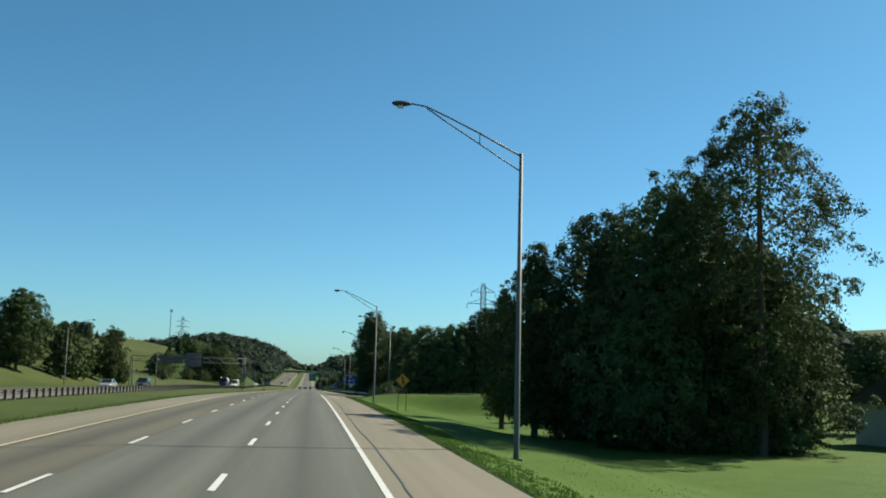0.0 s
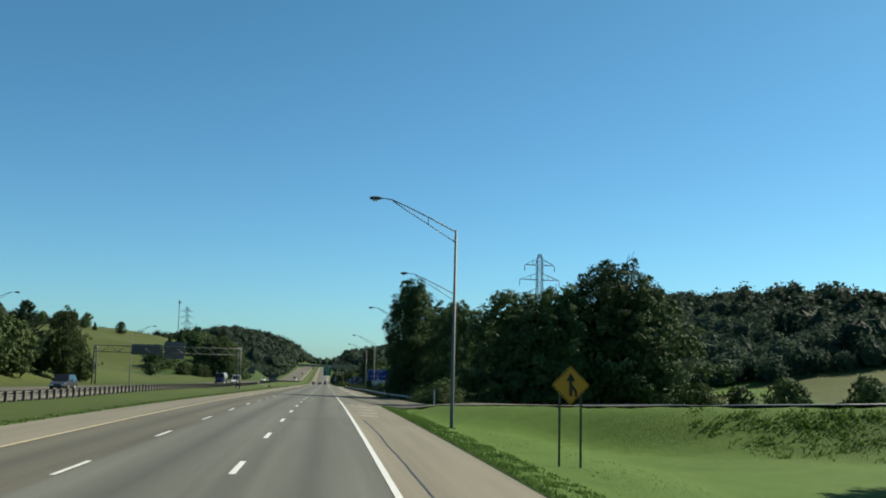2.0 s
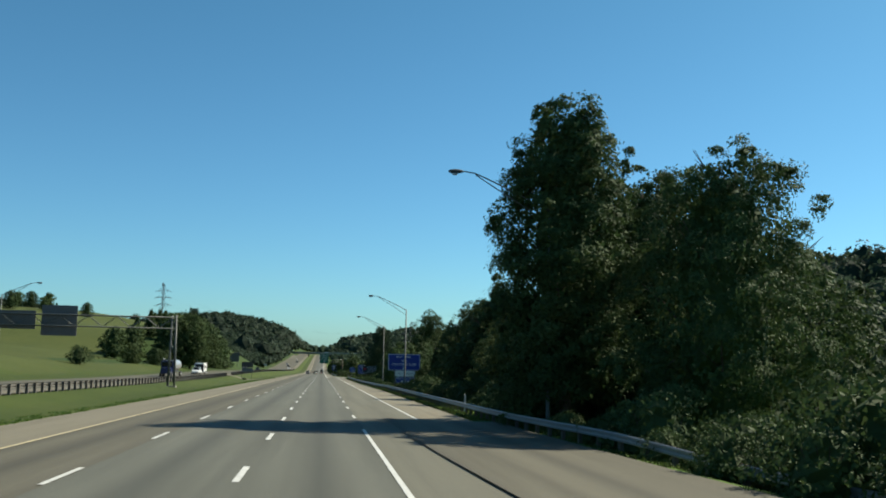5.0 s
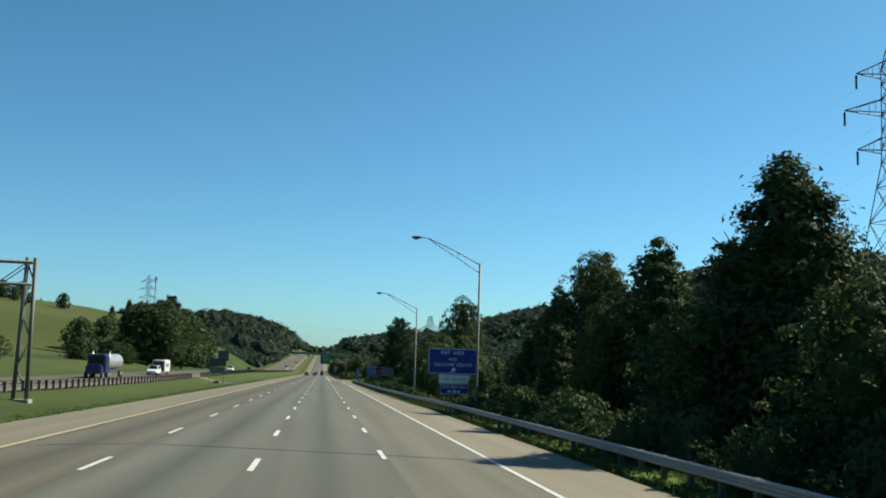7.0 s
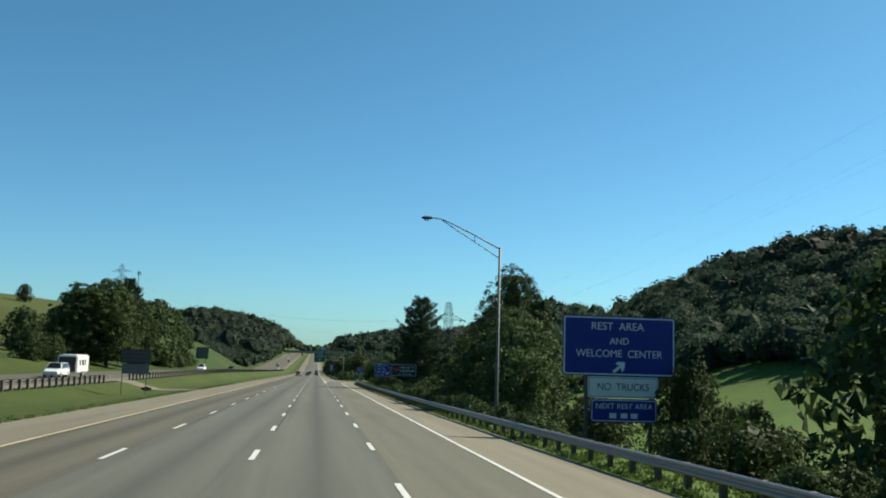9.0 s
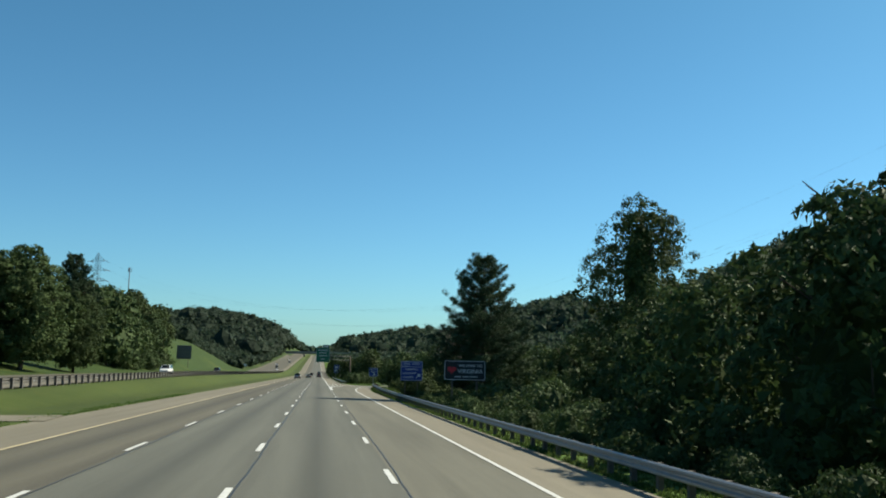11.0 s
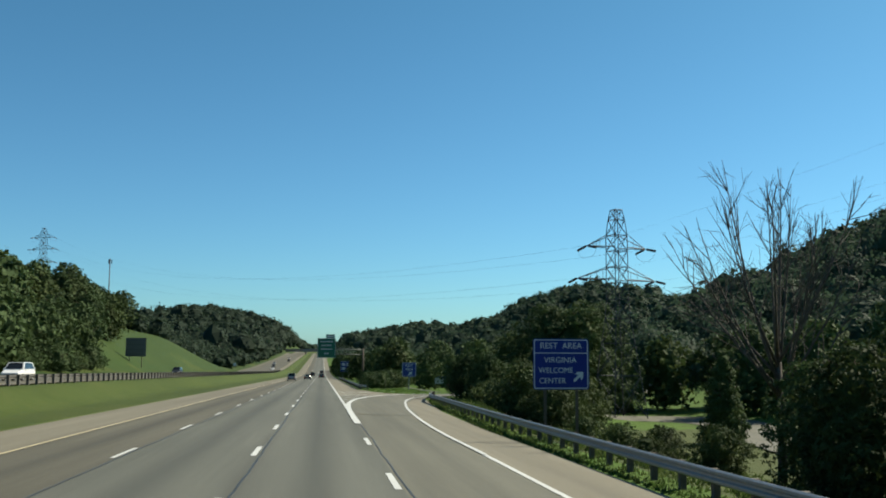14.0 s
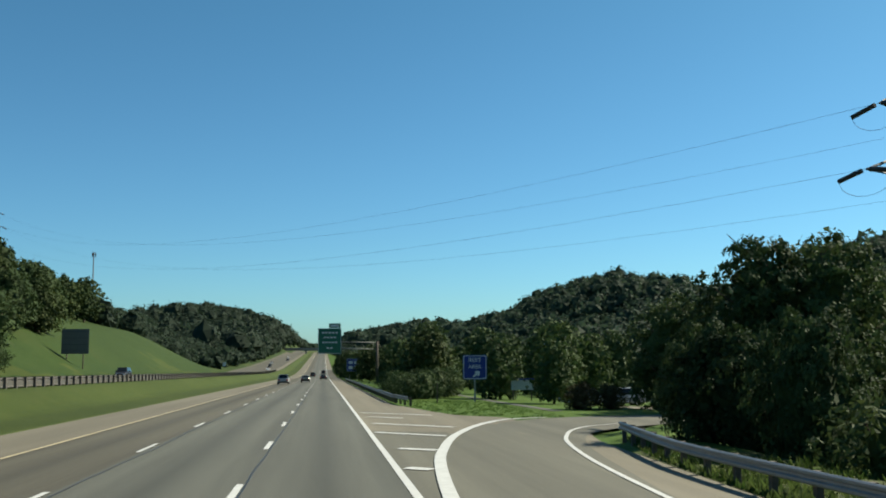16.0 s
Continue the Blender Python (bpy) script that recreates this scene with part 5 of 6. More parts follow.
def limbs(rs, h, r0, spread, n, lean=0.04, start=0.3):
    """Trunk with limbs; returns the bmesh and the tips."""
    bm = bmesh.new()
    bend_ = Vector((rs.uniform(-lean, lean), rs.uniform(-lean, lean), 0)) * h
    path = [Vector((0, 0, -0.5)), Vector((0, 0, 0.15)), Vector((0, 0, h * 0.3)) + bend_ * 0.3, Vector((0, 0, h * 0.62)) + bend_ * 0.7, Vector((0, 0, h * 0.92)) + bend_]
    tube(bm, path, [r0 * 1.5, r0 * 1.1, r0 * 0.85, r0 * 0.5, r0 * 0.14], 9)
    tips = []
    for k in range(n):
        u = start + (0.9 - start) * (k + rs.rand()) / n
        a = 2.4 * k + rs.uniform(-0.4, 0.4)
        p = Vector((0, 0, h * u)) + bend_ * u
        ln = spread * (1.15 - 0.75 * u) * rs.uniform(0.7, 1.1)
        q = p + Vector((math.cos(a) * ln * 0.55, math.sin(a) * ln * 0.55, ln * 0.35))
        t = p + Vector((math.cos(a) * ln, math.sin(a) * ln, ln * 0.75))
        tube(bm, [p, q, t], [r0 * 0.42 * (1.1 - u), r0 * 0.26 * (1.1 - u), 0.015], 6)
        tips.append(t)
        for m in range(2):
            b = a + rs.uniform(-0.9, 0.9)
            tube(bm, [q, q + Vector((math.cos(b) * ln * 0.4, math.sin(b) * ln * 0.4, ln * rs.uniform(0.2, 0.5)))], [r0 * 0.14, 0.012], 5)
    return bm, tips


def make_tree(seed, h, width, low, shape, leaf, leaves=11000, size=0.28, label="", core=0.68):
    rs = np.random.RandomState(seed)
    t = thing("tree", pose(0, 0, 0), label, "tree", "roadside trees")
    part("trunk", limbs(rs, h, 0.016 * h + 0.03, width * 0.8, 11 if leaves > 2500 else 5, 0.02, 0.2)[0], M["bark"], t, "grey brown trunk with limbs")
    part("crown", crown_mesh("crown", rs, h, width, low, shape, leaves, size, M[leaf], core), None, t)
    return t


def make_pine(seed, h, width, label, m=24, size=0.25):
    """Conifer with whorls of drooping, upturned boughs."""
    rs = np.random.RandomState(seed)
    t = thing("pine_tree", pose(0, 0, 0), label, "pine tree", "roadside trees")
    bm = bmesh.new()
    tube(bm, [(0, 0, -0.5), (0, 0, h * 0.4), (0, 0, h)], [0.34, 0.22, 0.03], 9)
    Vs, Fs, o = [], [], 0
    z = h * 0.10
    while z < h * 0.985:
        u = z / h
        reach = width * min(1.08 * (1.03 - u) ** 0.72, 0.74)
        nb = 8 if u < 0.8 else 6
        for k in range(nb):
            a = 2 * math.pi * (k + rs.rand() * 0.8) / nb + z * 1.7
            ln = reach * rs.uniform(0.5, 1.06)
            up = rs.uniform(0.2, 0.42) + 0.5 * max(u - 0.6, 0)
            P = [Vector((math.cos(a) * ln * s, math.sin(a) * ln * s, z + ln * (up * s * s * 1.4 - 0.1 * s))) for s in (0, 0.35, 0.7, 1.0)]
            tube(bm, P, [0.06 * (1.1 - u) + 0.01, 0.04 * (1.1 - u) + 0.01, 0.02, 0.008], 5)
            # tufts of needles along the bough and its side twigs
            nt = int(5 * ln + 6)
            s = 0.2 + 0.8 * rs.rand(nt) ** 0.8
            side = rs.normal(0, 0.17, nt) * ln * (1.25 - s)
            c = np.stack([math.cos(a) * ln * s - math.sin(a) * side, math.sin(a) * ln * s + math.cos(a) * side, z + ln * (up * s * s * 1.4 - 0.1 * s) + 0.12 + 0.1 * rs.rand(nt)], -1)
            d = rs.normal(0, 1, (nt, m, 3)) + np.array([math.cos(a) * 0.5, math.sin(a) * 0.5, 0.6])
            d /= np.linalg.norm(d, axis=2)[..., None]
            V, F = leaf_cards(rs, (c[:, None] + d * 0.34 * rs.uniform(0.3, 1.15, (nt, m, 1))).reshape(-1, 3), d.reshape(-1, 3), size, 0.26, True)
            Vs.append(V)
            Fs.append(F + o)
            o += len(V)
        z += h * 0.038 * rs.uniform(0.8, 1.2)
    part("trunk", bm, M["bark"], t, "dark trunk with whorled boughs")
    part("crown", mesh_of("crown", np.concatenate(Vs), np.concatenate(Fs), M["needle"]), None, t)
    return t


def make_bush(seed, h, width, leaf, label, leaves=1500, size=0.15):
    rs = np.random.RandomState(seed)
    t = thing("bush", pose(0, 0, 0), label, "bush", "roadside bushes")
    bm = bmesh.new()
    for k in range(6):
        a = rs.uniform(0, 6.28)
        tube(bm, [(0, 0, -0.3), (0.4 * width * math.cos(a), 0.4 * width * math.sin(a), h * 0.7)], [0.05, 0.012], 5)
    part("stem", bm, M["bark"], t)
    part("leaves", crown_mesh("leaves", rs, h, width, 0.05, "broad", leaves, size, M[leaf], 0.72), None, t)
    return t


PARK = {}


def plant(kind, x, y, s=1.0, turn=0.0, sink=0.0, sz=None, label=""):
    """Puts a copy of a model tree at x, y; the first use places the model itself."""
    m = pose(x, y, land1(x, y) - sink, 0, 0, turn) @ Matrix.Diagonal((s, s, sz or s, 1))
    ob, used = PARK[kind]
    if used:
        ob = copy_thing(ob, pose(0, 0, 0))
    PARK[kind] = (PARK[kind][0], True)
    ob.matrix_basis = m
    if label:
        tagged(ob, label)
    return ob


MODELS = dict(
    broad=(11, 10, 4.6, 0.3, "broad", "leaf_a", 8500, 0.28, "dense dark green broadleaf tree with a low crown"),
    broad2=(12, 10, 4.0, 0.7, "broad", "leaf_b", 7600, 0.27, "rounded mid green broadleaf tree"),
    tall=(13, 12, 2.9, 0.7, "tall", "leaf_a", 9000, 0.245, "tall narrow dark green tree with ragged outline"),
    airy=(14, 12, 3.2, 1.6, "tall", "leaf_c", 8500, 0.20, "tall airy tree with open olive green foliage"),
    cone=(15, 9, 2.9, 0.2, "cone", "leaf_b", 8500, 0.24, "cone shaped green tree with foliage to the ground"),
    olive=(16, 9, 3.8, 0.4, "broad", "leaf_c", 8500, 0.26, "olive green broadleaf tree"),
)
for k, v in MODELS.items():
    PARK[k] = (make_tree(*v), False)
    # a lighter model for trees far off
    PARK[k + "_far"] = (make_tree(v[0] + 50, *v[1:6], 950, 0.68, v[8], 0.74), False)
PARK["giant"] = (make_tree(91, 18.6, 5.0, 2.5, "ovate", "leaf_a", 52000, 0.19, "very tall dark green tree overhanging the guard rail"), False)
PARK["giant3"] = (make_tree(89, 16.5, 6.6, 0.5, "broad", "leaf_a", 52000, 0.185, "huge dense dark green broadleaf tree close behind the rail"), False)
PARK["dome"] = (make_tree(88, 12.4, 4.5, 0.4, "dome", "leaf_a", 20000, 0.2, "broad pointed dark green tree behind the rail"), False)
PARK["giant2"] = (make_tree(92, 16.5, 6.6, 0.5, "broad", "leaf_a", 34000, 0.225, "huge dense dark green broadleaf tree"), False)
PARK["airy_big"] = (make_tree(93, 21.0, 5.6, 2.0, "vase", "leaf_c", 28000, 0.2, "tall airy tree with small grey green leaves", 0.5), False)
PARK["poplar"] = (make_tree(94, 18.0, 4.4, 0.8, "ovate", "leaf_a", 25000, 0.225, "tall tree with a ragged upright crown", 0.6), False)
PARK["sapling"] = (make_tree(98, 12.6, 2.6, 1.0, "tall", "leaf_b", 15000, 0.19, "slender upright tree standing alone on the grass", 0.45), False)
PARK["airy_mid"] = (make_tree(96, 14.5, 4.3, 1.0, "vase", "leaf_c", 26000, 0.19, "open crowned tree with fine olive foliage", 0.57), False)
PARK["left_big"] = (make_tree(97, 20.0, 7.6, 1.2, "broad", "leaf_b", 20000, 0.4, "large mid green broadleaf tree beyond the opposite carriageway", 0.62), False)
PARK["pine"] = (make_pine(21, 17, 7.3, "tall pine tree with layered upturned boughs", 30, 0.22), False)
PARK["pine_far"] = (make_pine(22, 17, 7.3, "tall pine tree with layered upturned boughs", 7, 0.45), False)
PARK["bush"] = (make_bush(31, 2.6, 1.9, "leaf_a", "dense dark green roadside bush"), False)
PARK["shrub"] = (make_bush(34, 4.6, 3.2, "leaf_c", "tall olive green shrub with fine leaves", 7000, 0.18), False)
PARK["shrub_b"] = (make_bush(35, 4.4, 3.0, "leaf_a", "tall dark green shrub beside the guard rail", 7000, 0.18), False)
PARK["bush_red"] = (make_bush(36, 2.1, 1.6, "leaf_red", "round bronze green ornamental bush on the lawn", 2200, 0.13), False)
PARK["bush_b"] = (make_bush(32, 2.2, 1.7, "leaf_c", "olive green roadside bush"), False)
PARK["bush_c"] = (make_bush(33, 1.6, 1.4, "leaf_b", "low leafy green bush"), False)

rt = np.random.RandomState(77)


def plants(rows):
    for kind, x, y, s, *rest in rows:
        hidden = len(rest) > 1
        if (x < -30 or (x > (45 if 340 < y < 535 or y < 180 else 29) and y > 90) or y > 535 or hidden) and kind + "_far" in PARK:
            kind = kind + "_far"
        plant(kind, x, y, s, rt.uniform(0, 360), 0.1, rest[0] if rest else None)


# first group on the near verge
plants([("broad", 23.2, 57, 1.15, 1.2), ("giant2", 26.4, 58, 0.96, 1.14), ("airy_big", 29.6, 53.5, 1.0, 1.1), ("broad2", 31.5, 59, 1.2), ("broad", 32.5, 57, 0.95), ("broad", 31, 60, 1.45),
        ("giant2", 24, 66, 1.0, 1.06), ("broad2", 31, 67, 1.5), ("shrub_b", 21.5, 66, 1.0), ("broad", 54, 79, 0.95), ("olive", 47, 82, 0.8),
        ("sapling", 18.5, 78.5, 1.0), ("poplar", 18.7, 67.5, 0.78, 0.82), ("shrub_b", 26.5, 82, 0.9), ("shrub", 29.5, 80, 0.9), ("broad2", 29.5, 93, 0.85), ("broad", 42, 84, 1.0),
        ("shrub_b", 28.5, 54.5, 0.9), ("shrub_b", 31.5, 55, 0.9), ("shrub", 25.2, 54.5, 0.8)])
# group inside the ramp's bend
plants([("broad", 21.5, 152, 1.42), ("broad", 26, 149, 1.5), ("giant2", 31.5, 149, 1.0, 1.1), ("broad", 34, 148, 1.5), ("olive", 40.5, 150, 0.62), ("broad2", 25, 158, 1.4), ("broad", 33, 158, 1.5),
        ("broad", 46, 152, 0.55), ("broad", 53, 154, 0.65), ("broad", 61, 152, 0.7), ("broad2", 70, 154, 0.7), ("broad", 80, 152, 0.8), ("broad2", 90, 154, 0.8), ("broad", 49.5, 145, 0.42), ("broad", 57, 145, 0.6), ("broad", 65, 145, 0.7), ("broad", 74, 146, 0.8), ("olive", 53, 143, 0.4), ("broad", 61, 143, 0.5), ("olive", 50, 172, 0.7), ("broad", 64, 176, 0.75)])
# tall group beside the merge
plants([("giant", 14.5, 192.2, 1.0), ("giant3", 20.4, 186, 0.82, 0.96), ("shrub", 13.3, 194, 0.8), ("shrub", 14.2, 199, 0.75), ("giant2", 20.5, 198, 0.95, 1.04), ("broad2", 25.5, 201, 1.6), ("broad", 20.5, 206, 1.1), ("broad", 29, 197, 1.4), ("cone", 16.4, 183.5, 0.6)])
for y in range(206, 288, 6):
    x = 18.5 + rt.uniform(-1.0, 2.5)
    plants([(("tall", "broad2", "cone", "broad", "airy")[int(rt.randint(5))], x, y + rt.uniform(-2, 2), rt.uniform(0.72, 0.95)), (("broad", "broad2", "olive")[int(rt.randint(3))], x + rt.uniform(5, 9), y + rt.uniform(-3, 3), rt.uniform(0.85, 1.15), None, True)])
plants([("dome", 19.9, 238, 1.42, 1.13), ("tall", 20.5, 254, 1.2, 1.08), ("airy_mid", 22.7, 274, 0.92, 1.05), ("poplar", 25.0, 279, 0.92), ("tall", 21, 262, 0.95), ("broad2", 22, 230, 1.1)])
# beyond the field
plants([("broad2", 17.5, 334, 0.95), ("broad", 20, 348, 1.15), ("tall", 23.5, 352, 1.15), ("broad2", 18, 357, 0.9), ("broad", 24, 362, 1.0), ("broad2", 23.5, 374, 1.1), ("airy_mid", 32, 403, 1.42, 1.6), ("olive", 23, 371, 1.0),
        ("broad", 26, 366, 1.3), ("shrub", 21, 391, 1.2), ("broad2", 25, 384, 1.0), ("broad", 28, 392, 1.1), ("pine", 19.2, 416.7, 1.06, 1.035), ("broad2", 24, 421, 0.85), ("broad", 26, 408, 0.9),
        ("broad", 25, 430, 0.95), ("broad2", 30, 436, 1.0), ("olive", 22, 439, 0.7), ("broad", 33, 426, 1.1), ("olive", 26, 448, 0.6), ("broad2", 22.4, 442.5, 0.62)])
# round the pylon and the rest area
plants([("broad2", 27.5, 530, 1.0, 0.92), ("broad", 31, 523, 1.2, 1.3), ("broad2", 35, 522, 1.35, 1.4), ("broad", 39, 528, 1.35, 1.45), ("olive", 31, 517.5, 0.8), ("cone", 58, 514, 1.0), ("broad2", 56, 524, 1.0), ("broad", 55, 514, 1.1), ("broad2", 60, 508, 1.1), ("olive", 48, 526, 1.1), ("broad", 66, 500, 1.2), ("olive", 50, 478, 1.0), ("broad2", 70, 480, 1.2), ("broad", 72, 462, 1.2),
        ("broad", 24.5, 578, 0.78), ("broad2", 31.5, 580, 1.0), ("broad", 19.4, 556, 0.62), ("broad2", 21.5, 542.5, 0.55), ("bush_red", 19.7, 528, 0.95), ("bush_red", 22.0, 528.3, 0.9), ("broad2", 39, 590, 0.9), ("broad", 21, 612, 0.7), ("broad2", 30, 622, 0.9), ("broad", 47, 604, 1.0), ("broad2", 56, 590, 1.0), ("cone", 37, 612, 0.9)])
for y in range(596, 1000, 11):
    plants([(("broad2", "olive", "broad")[int(rt.randint(3))], (17.5 if y < 680 else 13.2 if y < 728 else 10.4) + rt.uniform(0, 3.5), y + rt.uniform(-4, 4), rt.uniform(0.75, 1.05)),
            (("broad2", "cone", "broad")[int(rt.randint(3))], 27 + rt.uniform(0, 12), y + rt.uniform(-4, 4), rt.uniform(0.8, 1.1))])
# beyond the opposite carriageway
plants([("left_big", -58, 198, 0.85), ("left_big", -67, 184, 0.85), ("broad2", -55, 221, 1.25), ("olive", -54, 232, 1.2), ("airy_mid", -51, 254, 0.92, 1.07), ("olive", -50.8, 266, 0.72), ("pine", -57, 246, 0.8), ("pine", -52.5, 268, 0.62), ("olive", -53, 279, 0.62), ("broad", -56, 256, 0.9), ("broad", -66, 222, 1.3),
        ("broad", -188, 770, 1.1), ("broad2", -179, 776, 1.1), ("broad", -197, 772, 1.0),
        ("left_big", -47.5, 460, 0.9, 0.82), ("left_big", -42.5, 464, 1.0, 0.95), ("left_big", -39.5, 482, 0.62, 0.7), ("left_big", -48, 474, 0.85, 0.75), ("pine", -49, 516, 1.3), ("broad", -47, 540, 1.8), ("broad2", -50, 528, 1.8), ("shrub", -52, 415, 1.1), ("shrub_b", -48, 430, 1.2), ("bush", -55, 370, 1.8), ("shrub", -47, 440, 1.1),
        ("broad", -150, 758, 0.95), ("broad2", -172, 742, 0.9), ("cone", -166, 748, 0.7), ("broad", -178, 700, 1.1), ("broad2", -187, 695, 1.0)])
for y in range(556, 800, 15):
    plants([(("broad", "olive", "broad2")[int(rt.randint(3))], -(60 if y < 625 else 76) - rt.uniform(0, 8), y + rt.uniform(-5, 5), rt.uniform(1.2, 1.6)), (("broad", "olive", "cone")[int(rt.randint(3))], -82 - rt.uniform(0, 9), y + rt.uniform(-5, 5), rt.uniform(1.3, 1.7))])
for y in range(612, 664, 7):
    plants([(("olive", "broad2", "broad")[int(rt.randint(3))], -52.5 - rt.uniform(0, 4), y, rt.uniform(0.75, 1.1)), (("broad", "olive", "cone")[int(rt.randint(3))], -60 - rt.uniform(0, 5), y + rt.uniform(-3, 3), rt.uniform(1.2, 1.6))])
for y in range(566, 612, 8):
    plants([(("olive", "broad2", "broad")[int(rt.randint(3))], -47.5 - rt.uniform(0, 5), y, rt.uniform(0.85, 1.3)), (("broad", "olive", "cone")[int(rt.randint(3))], -56 - rt.uniform(0, 5), y + rt.uniform(-3, 3), rt.uniform(1.0, 1.4))])
for y in range(540, 606, 5):
    plants([(("bush_b", "bush", "bush_c")[int(rt.randint(3))], -41.5 - rt.uniform(0, 5), y, rt.uniform(1.3, 2.2))])
# bushes behind the guard rail
for y in np.arange(163, 500, 4.2):
    if 285 < y < 303 or 396 < y < 402:
        continue
    if y > 424:
        continue
    low = 0.75 if 300 < y < 345 else 1.0
    k = ("bush", "bush_b", "bush_c", "bush")[int(rt.randint(4))]
    plants([(k, 14.2 + rt.uniform(-0.5, 1.6), y + rt.uniform(-1, 1), rt.uniform(0.7, 1.25) * low)])
    if (y < 284 or 345 < y < 416) and rt.rand() < 0.6:
        plants([(("bush", "bush_b")[int(rt.randint(2))], 16.8 + rt.uniform(-0.5, 1.2), y + rt.uniform(-1.5, 1.5), rt.uniform(1.1, 1.7))])
for y in np.arange(172, 424, 4.6):
    if 284 < y < 306:
        continue
    plants([(("bush_c", "bush")[int(rt.randint(2))], (13.3 if y < 292 else 12.4) + rt.uniform(-0.3, 0.7), y + rt.uniform(-1, 1), rt.uniform(0.5, 0.8), None, True)])
plants([("bush", 11.5, 553, 1.1), ("bush", 13, 557, 1.3), ("bush_b", 14.5, 562, 1.2), ("bush", 12.4, 566, 1.2), ("bush", 16, 569, 1.3)])
plants([("shrub", 18.8, 482, 1.1), ("shrub", 21.5, 487, 1.15), ("shrub", 24, 485, 1.05), ("bush_b", 17.6, 489, 1.4), ("bush_b", 16.6, 447, 0.65), ("shrub", 21.5, 450.5, 0.55), ("shrub", 19.4, 452.4, 0.42), ("bush_b", 18.0, 455, 0.8), ("shrub", 19.2, 474, 0.75), ("shrub", 20.8, 478.5, 0.8), ("shrub_b", 17.5, 493.5, 0.75, 1.2), ("shrub_b", 16.8, 500, 0.7, 1.1), ("bush_b", 18.4, 463, 0.8), ("shrub_b", 18.0, 498, 1.15), ("shrub_b", 21, 500, 1.2), ("olive", 23.5, 497, 0.5), ("bush_b", 18.6, 296.5, 1.4), ("bush_b", 20.6, 298.5, 1.5), ("bush", 17.3, 299.5, 1.0), ("bush", 36, 522, 1.8), ("bush", 41, 522, 1.8), ("bush_b", 30, 500, 1.2), ("bush", 22, 330, 1.2), ("broad", 23.2, 290, 0.72, 0.85), ("broad", 31, 303, 1.25, 1.3), ("broad2", 28.5, 296, 0.8), ("shrub", 19.4, 304.3, 0.75, 1.15), ("shrub", 20.6, 300.5, 0.6, 0.85), ("bush_b", 24.5, 297, 1.2), ("cone", 34, 477, 0.85), ("bush_b", 19, 318, 1.6), ("bush", 20.5, 322, 1.5), ("shrub", 15.0, 408, 0.6), ("shrub", 17.6, 402, 0.75), ("shrub_b", 20.5, 404, 0.9),
        ("bush", 9.9, 552, 0.9), ("bush", 10.6, 558, 1.0), ("bush", 10.2, 565, 1.0), ("bush", 10.8, 574, 1.1), ("bush", 11.0, 584, 1.1), ("bush", 11.3, 596, 1.2), ("bush_b", 40, 560, 1.2), ("bush_b", 44, 566, 1.3), ("bush", 36, 566, 1.1)])

for k, (ob, used) in list(PARK.items()):
    if not used:
        for o in (*ob.children_recursive, ob):
            bpy.data.objects.remove(o)

# leafless tree
rs = np.random.RandomState(5)
dead = thing("bare_tree", pose(22.5, 446, land1(22.5, 446)) @ Matrix.Diagonal((0.91, 0.91, 0.91, 1)), "leafless grey tree with many fine upright branches", "tree")
tr = bmesh.new()
tube(tr, [(0, 0, -0.6), (0.1, 0, 2.5), (0.1, 0.1, 7.0)], [0.28, 0.2, 0.12], 9)
part("trunk", tr, M["bark_pale"], dead)
for k in range(19):
    a, tilt = 2.4 * k, rs.uniform(5, 46) if k else 4
    ln, z0 = rs.uniform(9.5, 12.6) * (1.0 - 0.004 * tilt), rs.uniform(3.2, 6.6)
    ca, sa = math.cos(a), math.sin(a)
    P = [Vector((ca * ln * u * math.sin(radians(tilt * (1.1 - 0.3 * u))), sa * ln * u * math.sin(radians(tilt * (1.1 - 0.3 * u))), z0 + ln * u * math.cos(radians(tilt * (1 - 0.3 * u))))) for u in (0, 0.25, 0.5, 0.75, 1.0)]
    bm = tube(bmesh.new(), P, [0.085, 0.065, 0.045, 0.028, 0.010], 6)
    for m in range(11):
        u = rs.uniform(0.25, 0.95)
        i = min(int(u * 4), 3)
        p = P[i].lerp(P[i + 1], u * 4 - i)
        d = (P[i + 1] - P[i]).normalized()
        d2 = (d + Vector(rs.normal(0, 0.42, 3))).normalized()
        l2 = ln * (1.05 - u) * rs.uniform(0.35, 0.6) + 0.5
        q = p + d2 * l2
        tube(bm, [p, p.lerp(q, 0.5) + Vector((0, 0, -0.03 * l2)), q], [0.028, 0.018, 0.007], 4, False)
        for w in range(2):
            r0 = p.lerp(q, rs.uniform(0.4, 0.8))
            tube(bm, [r0, r0 + (d2 + Vector(rs.normal(0, 0.45, 3))).normalized() * l2 * 0.45], [0.012, 0.006], 4, False)
    part("branch", bm, M["bark_pale"], dead)


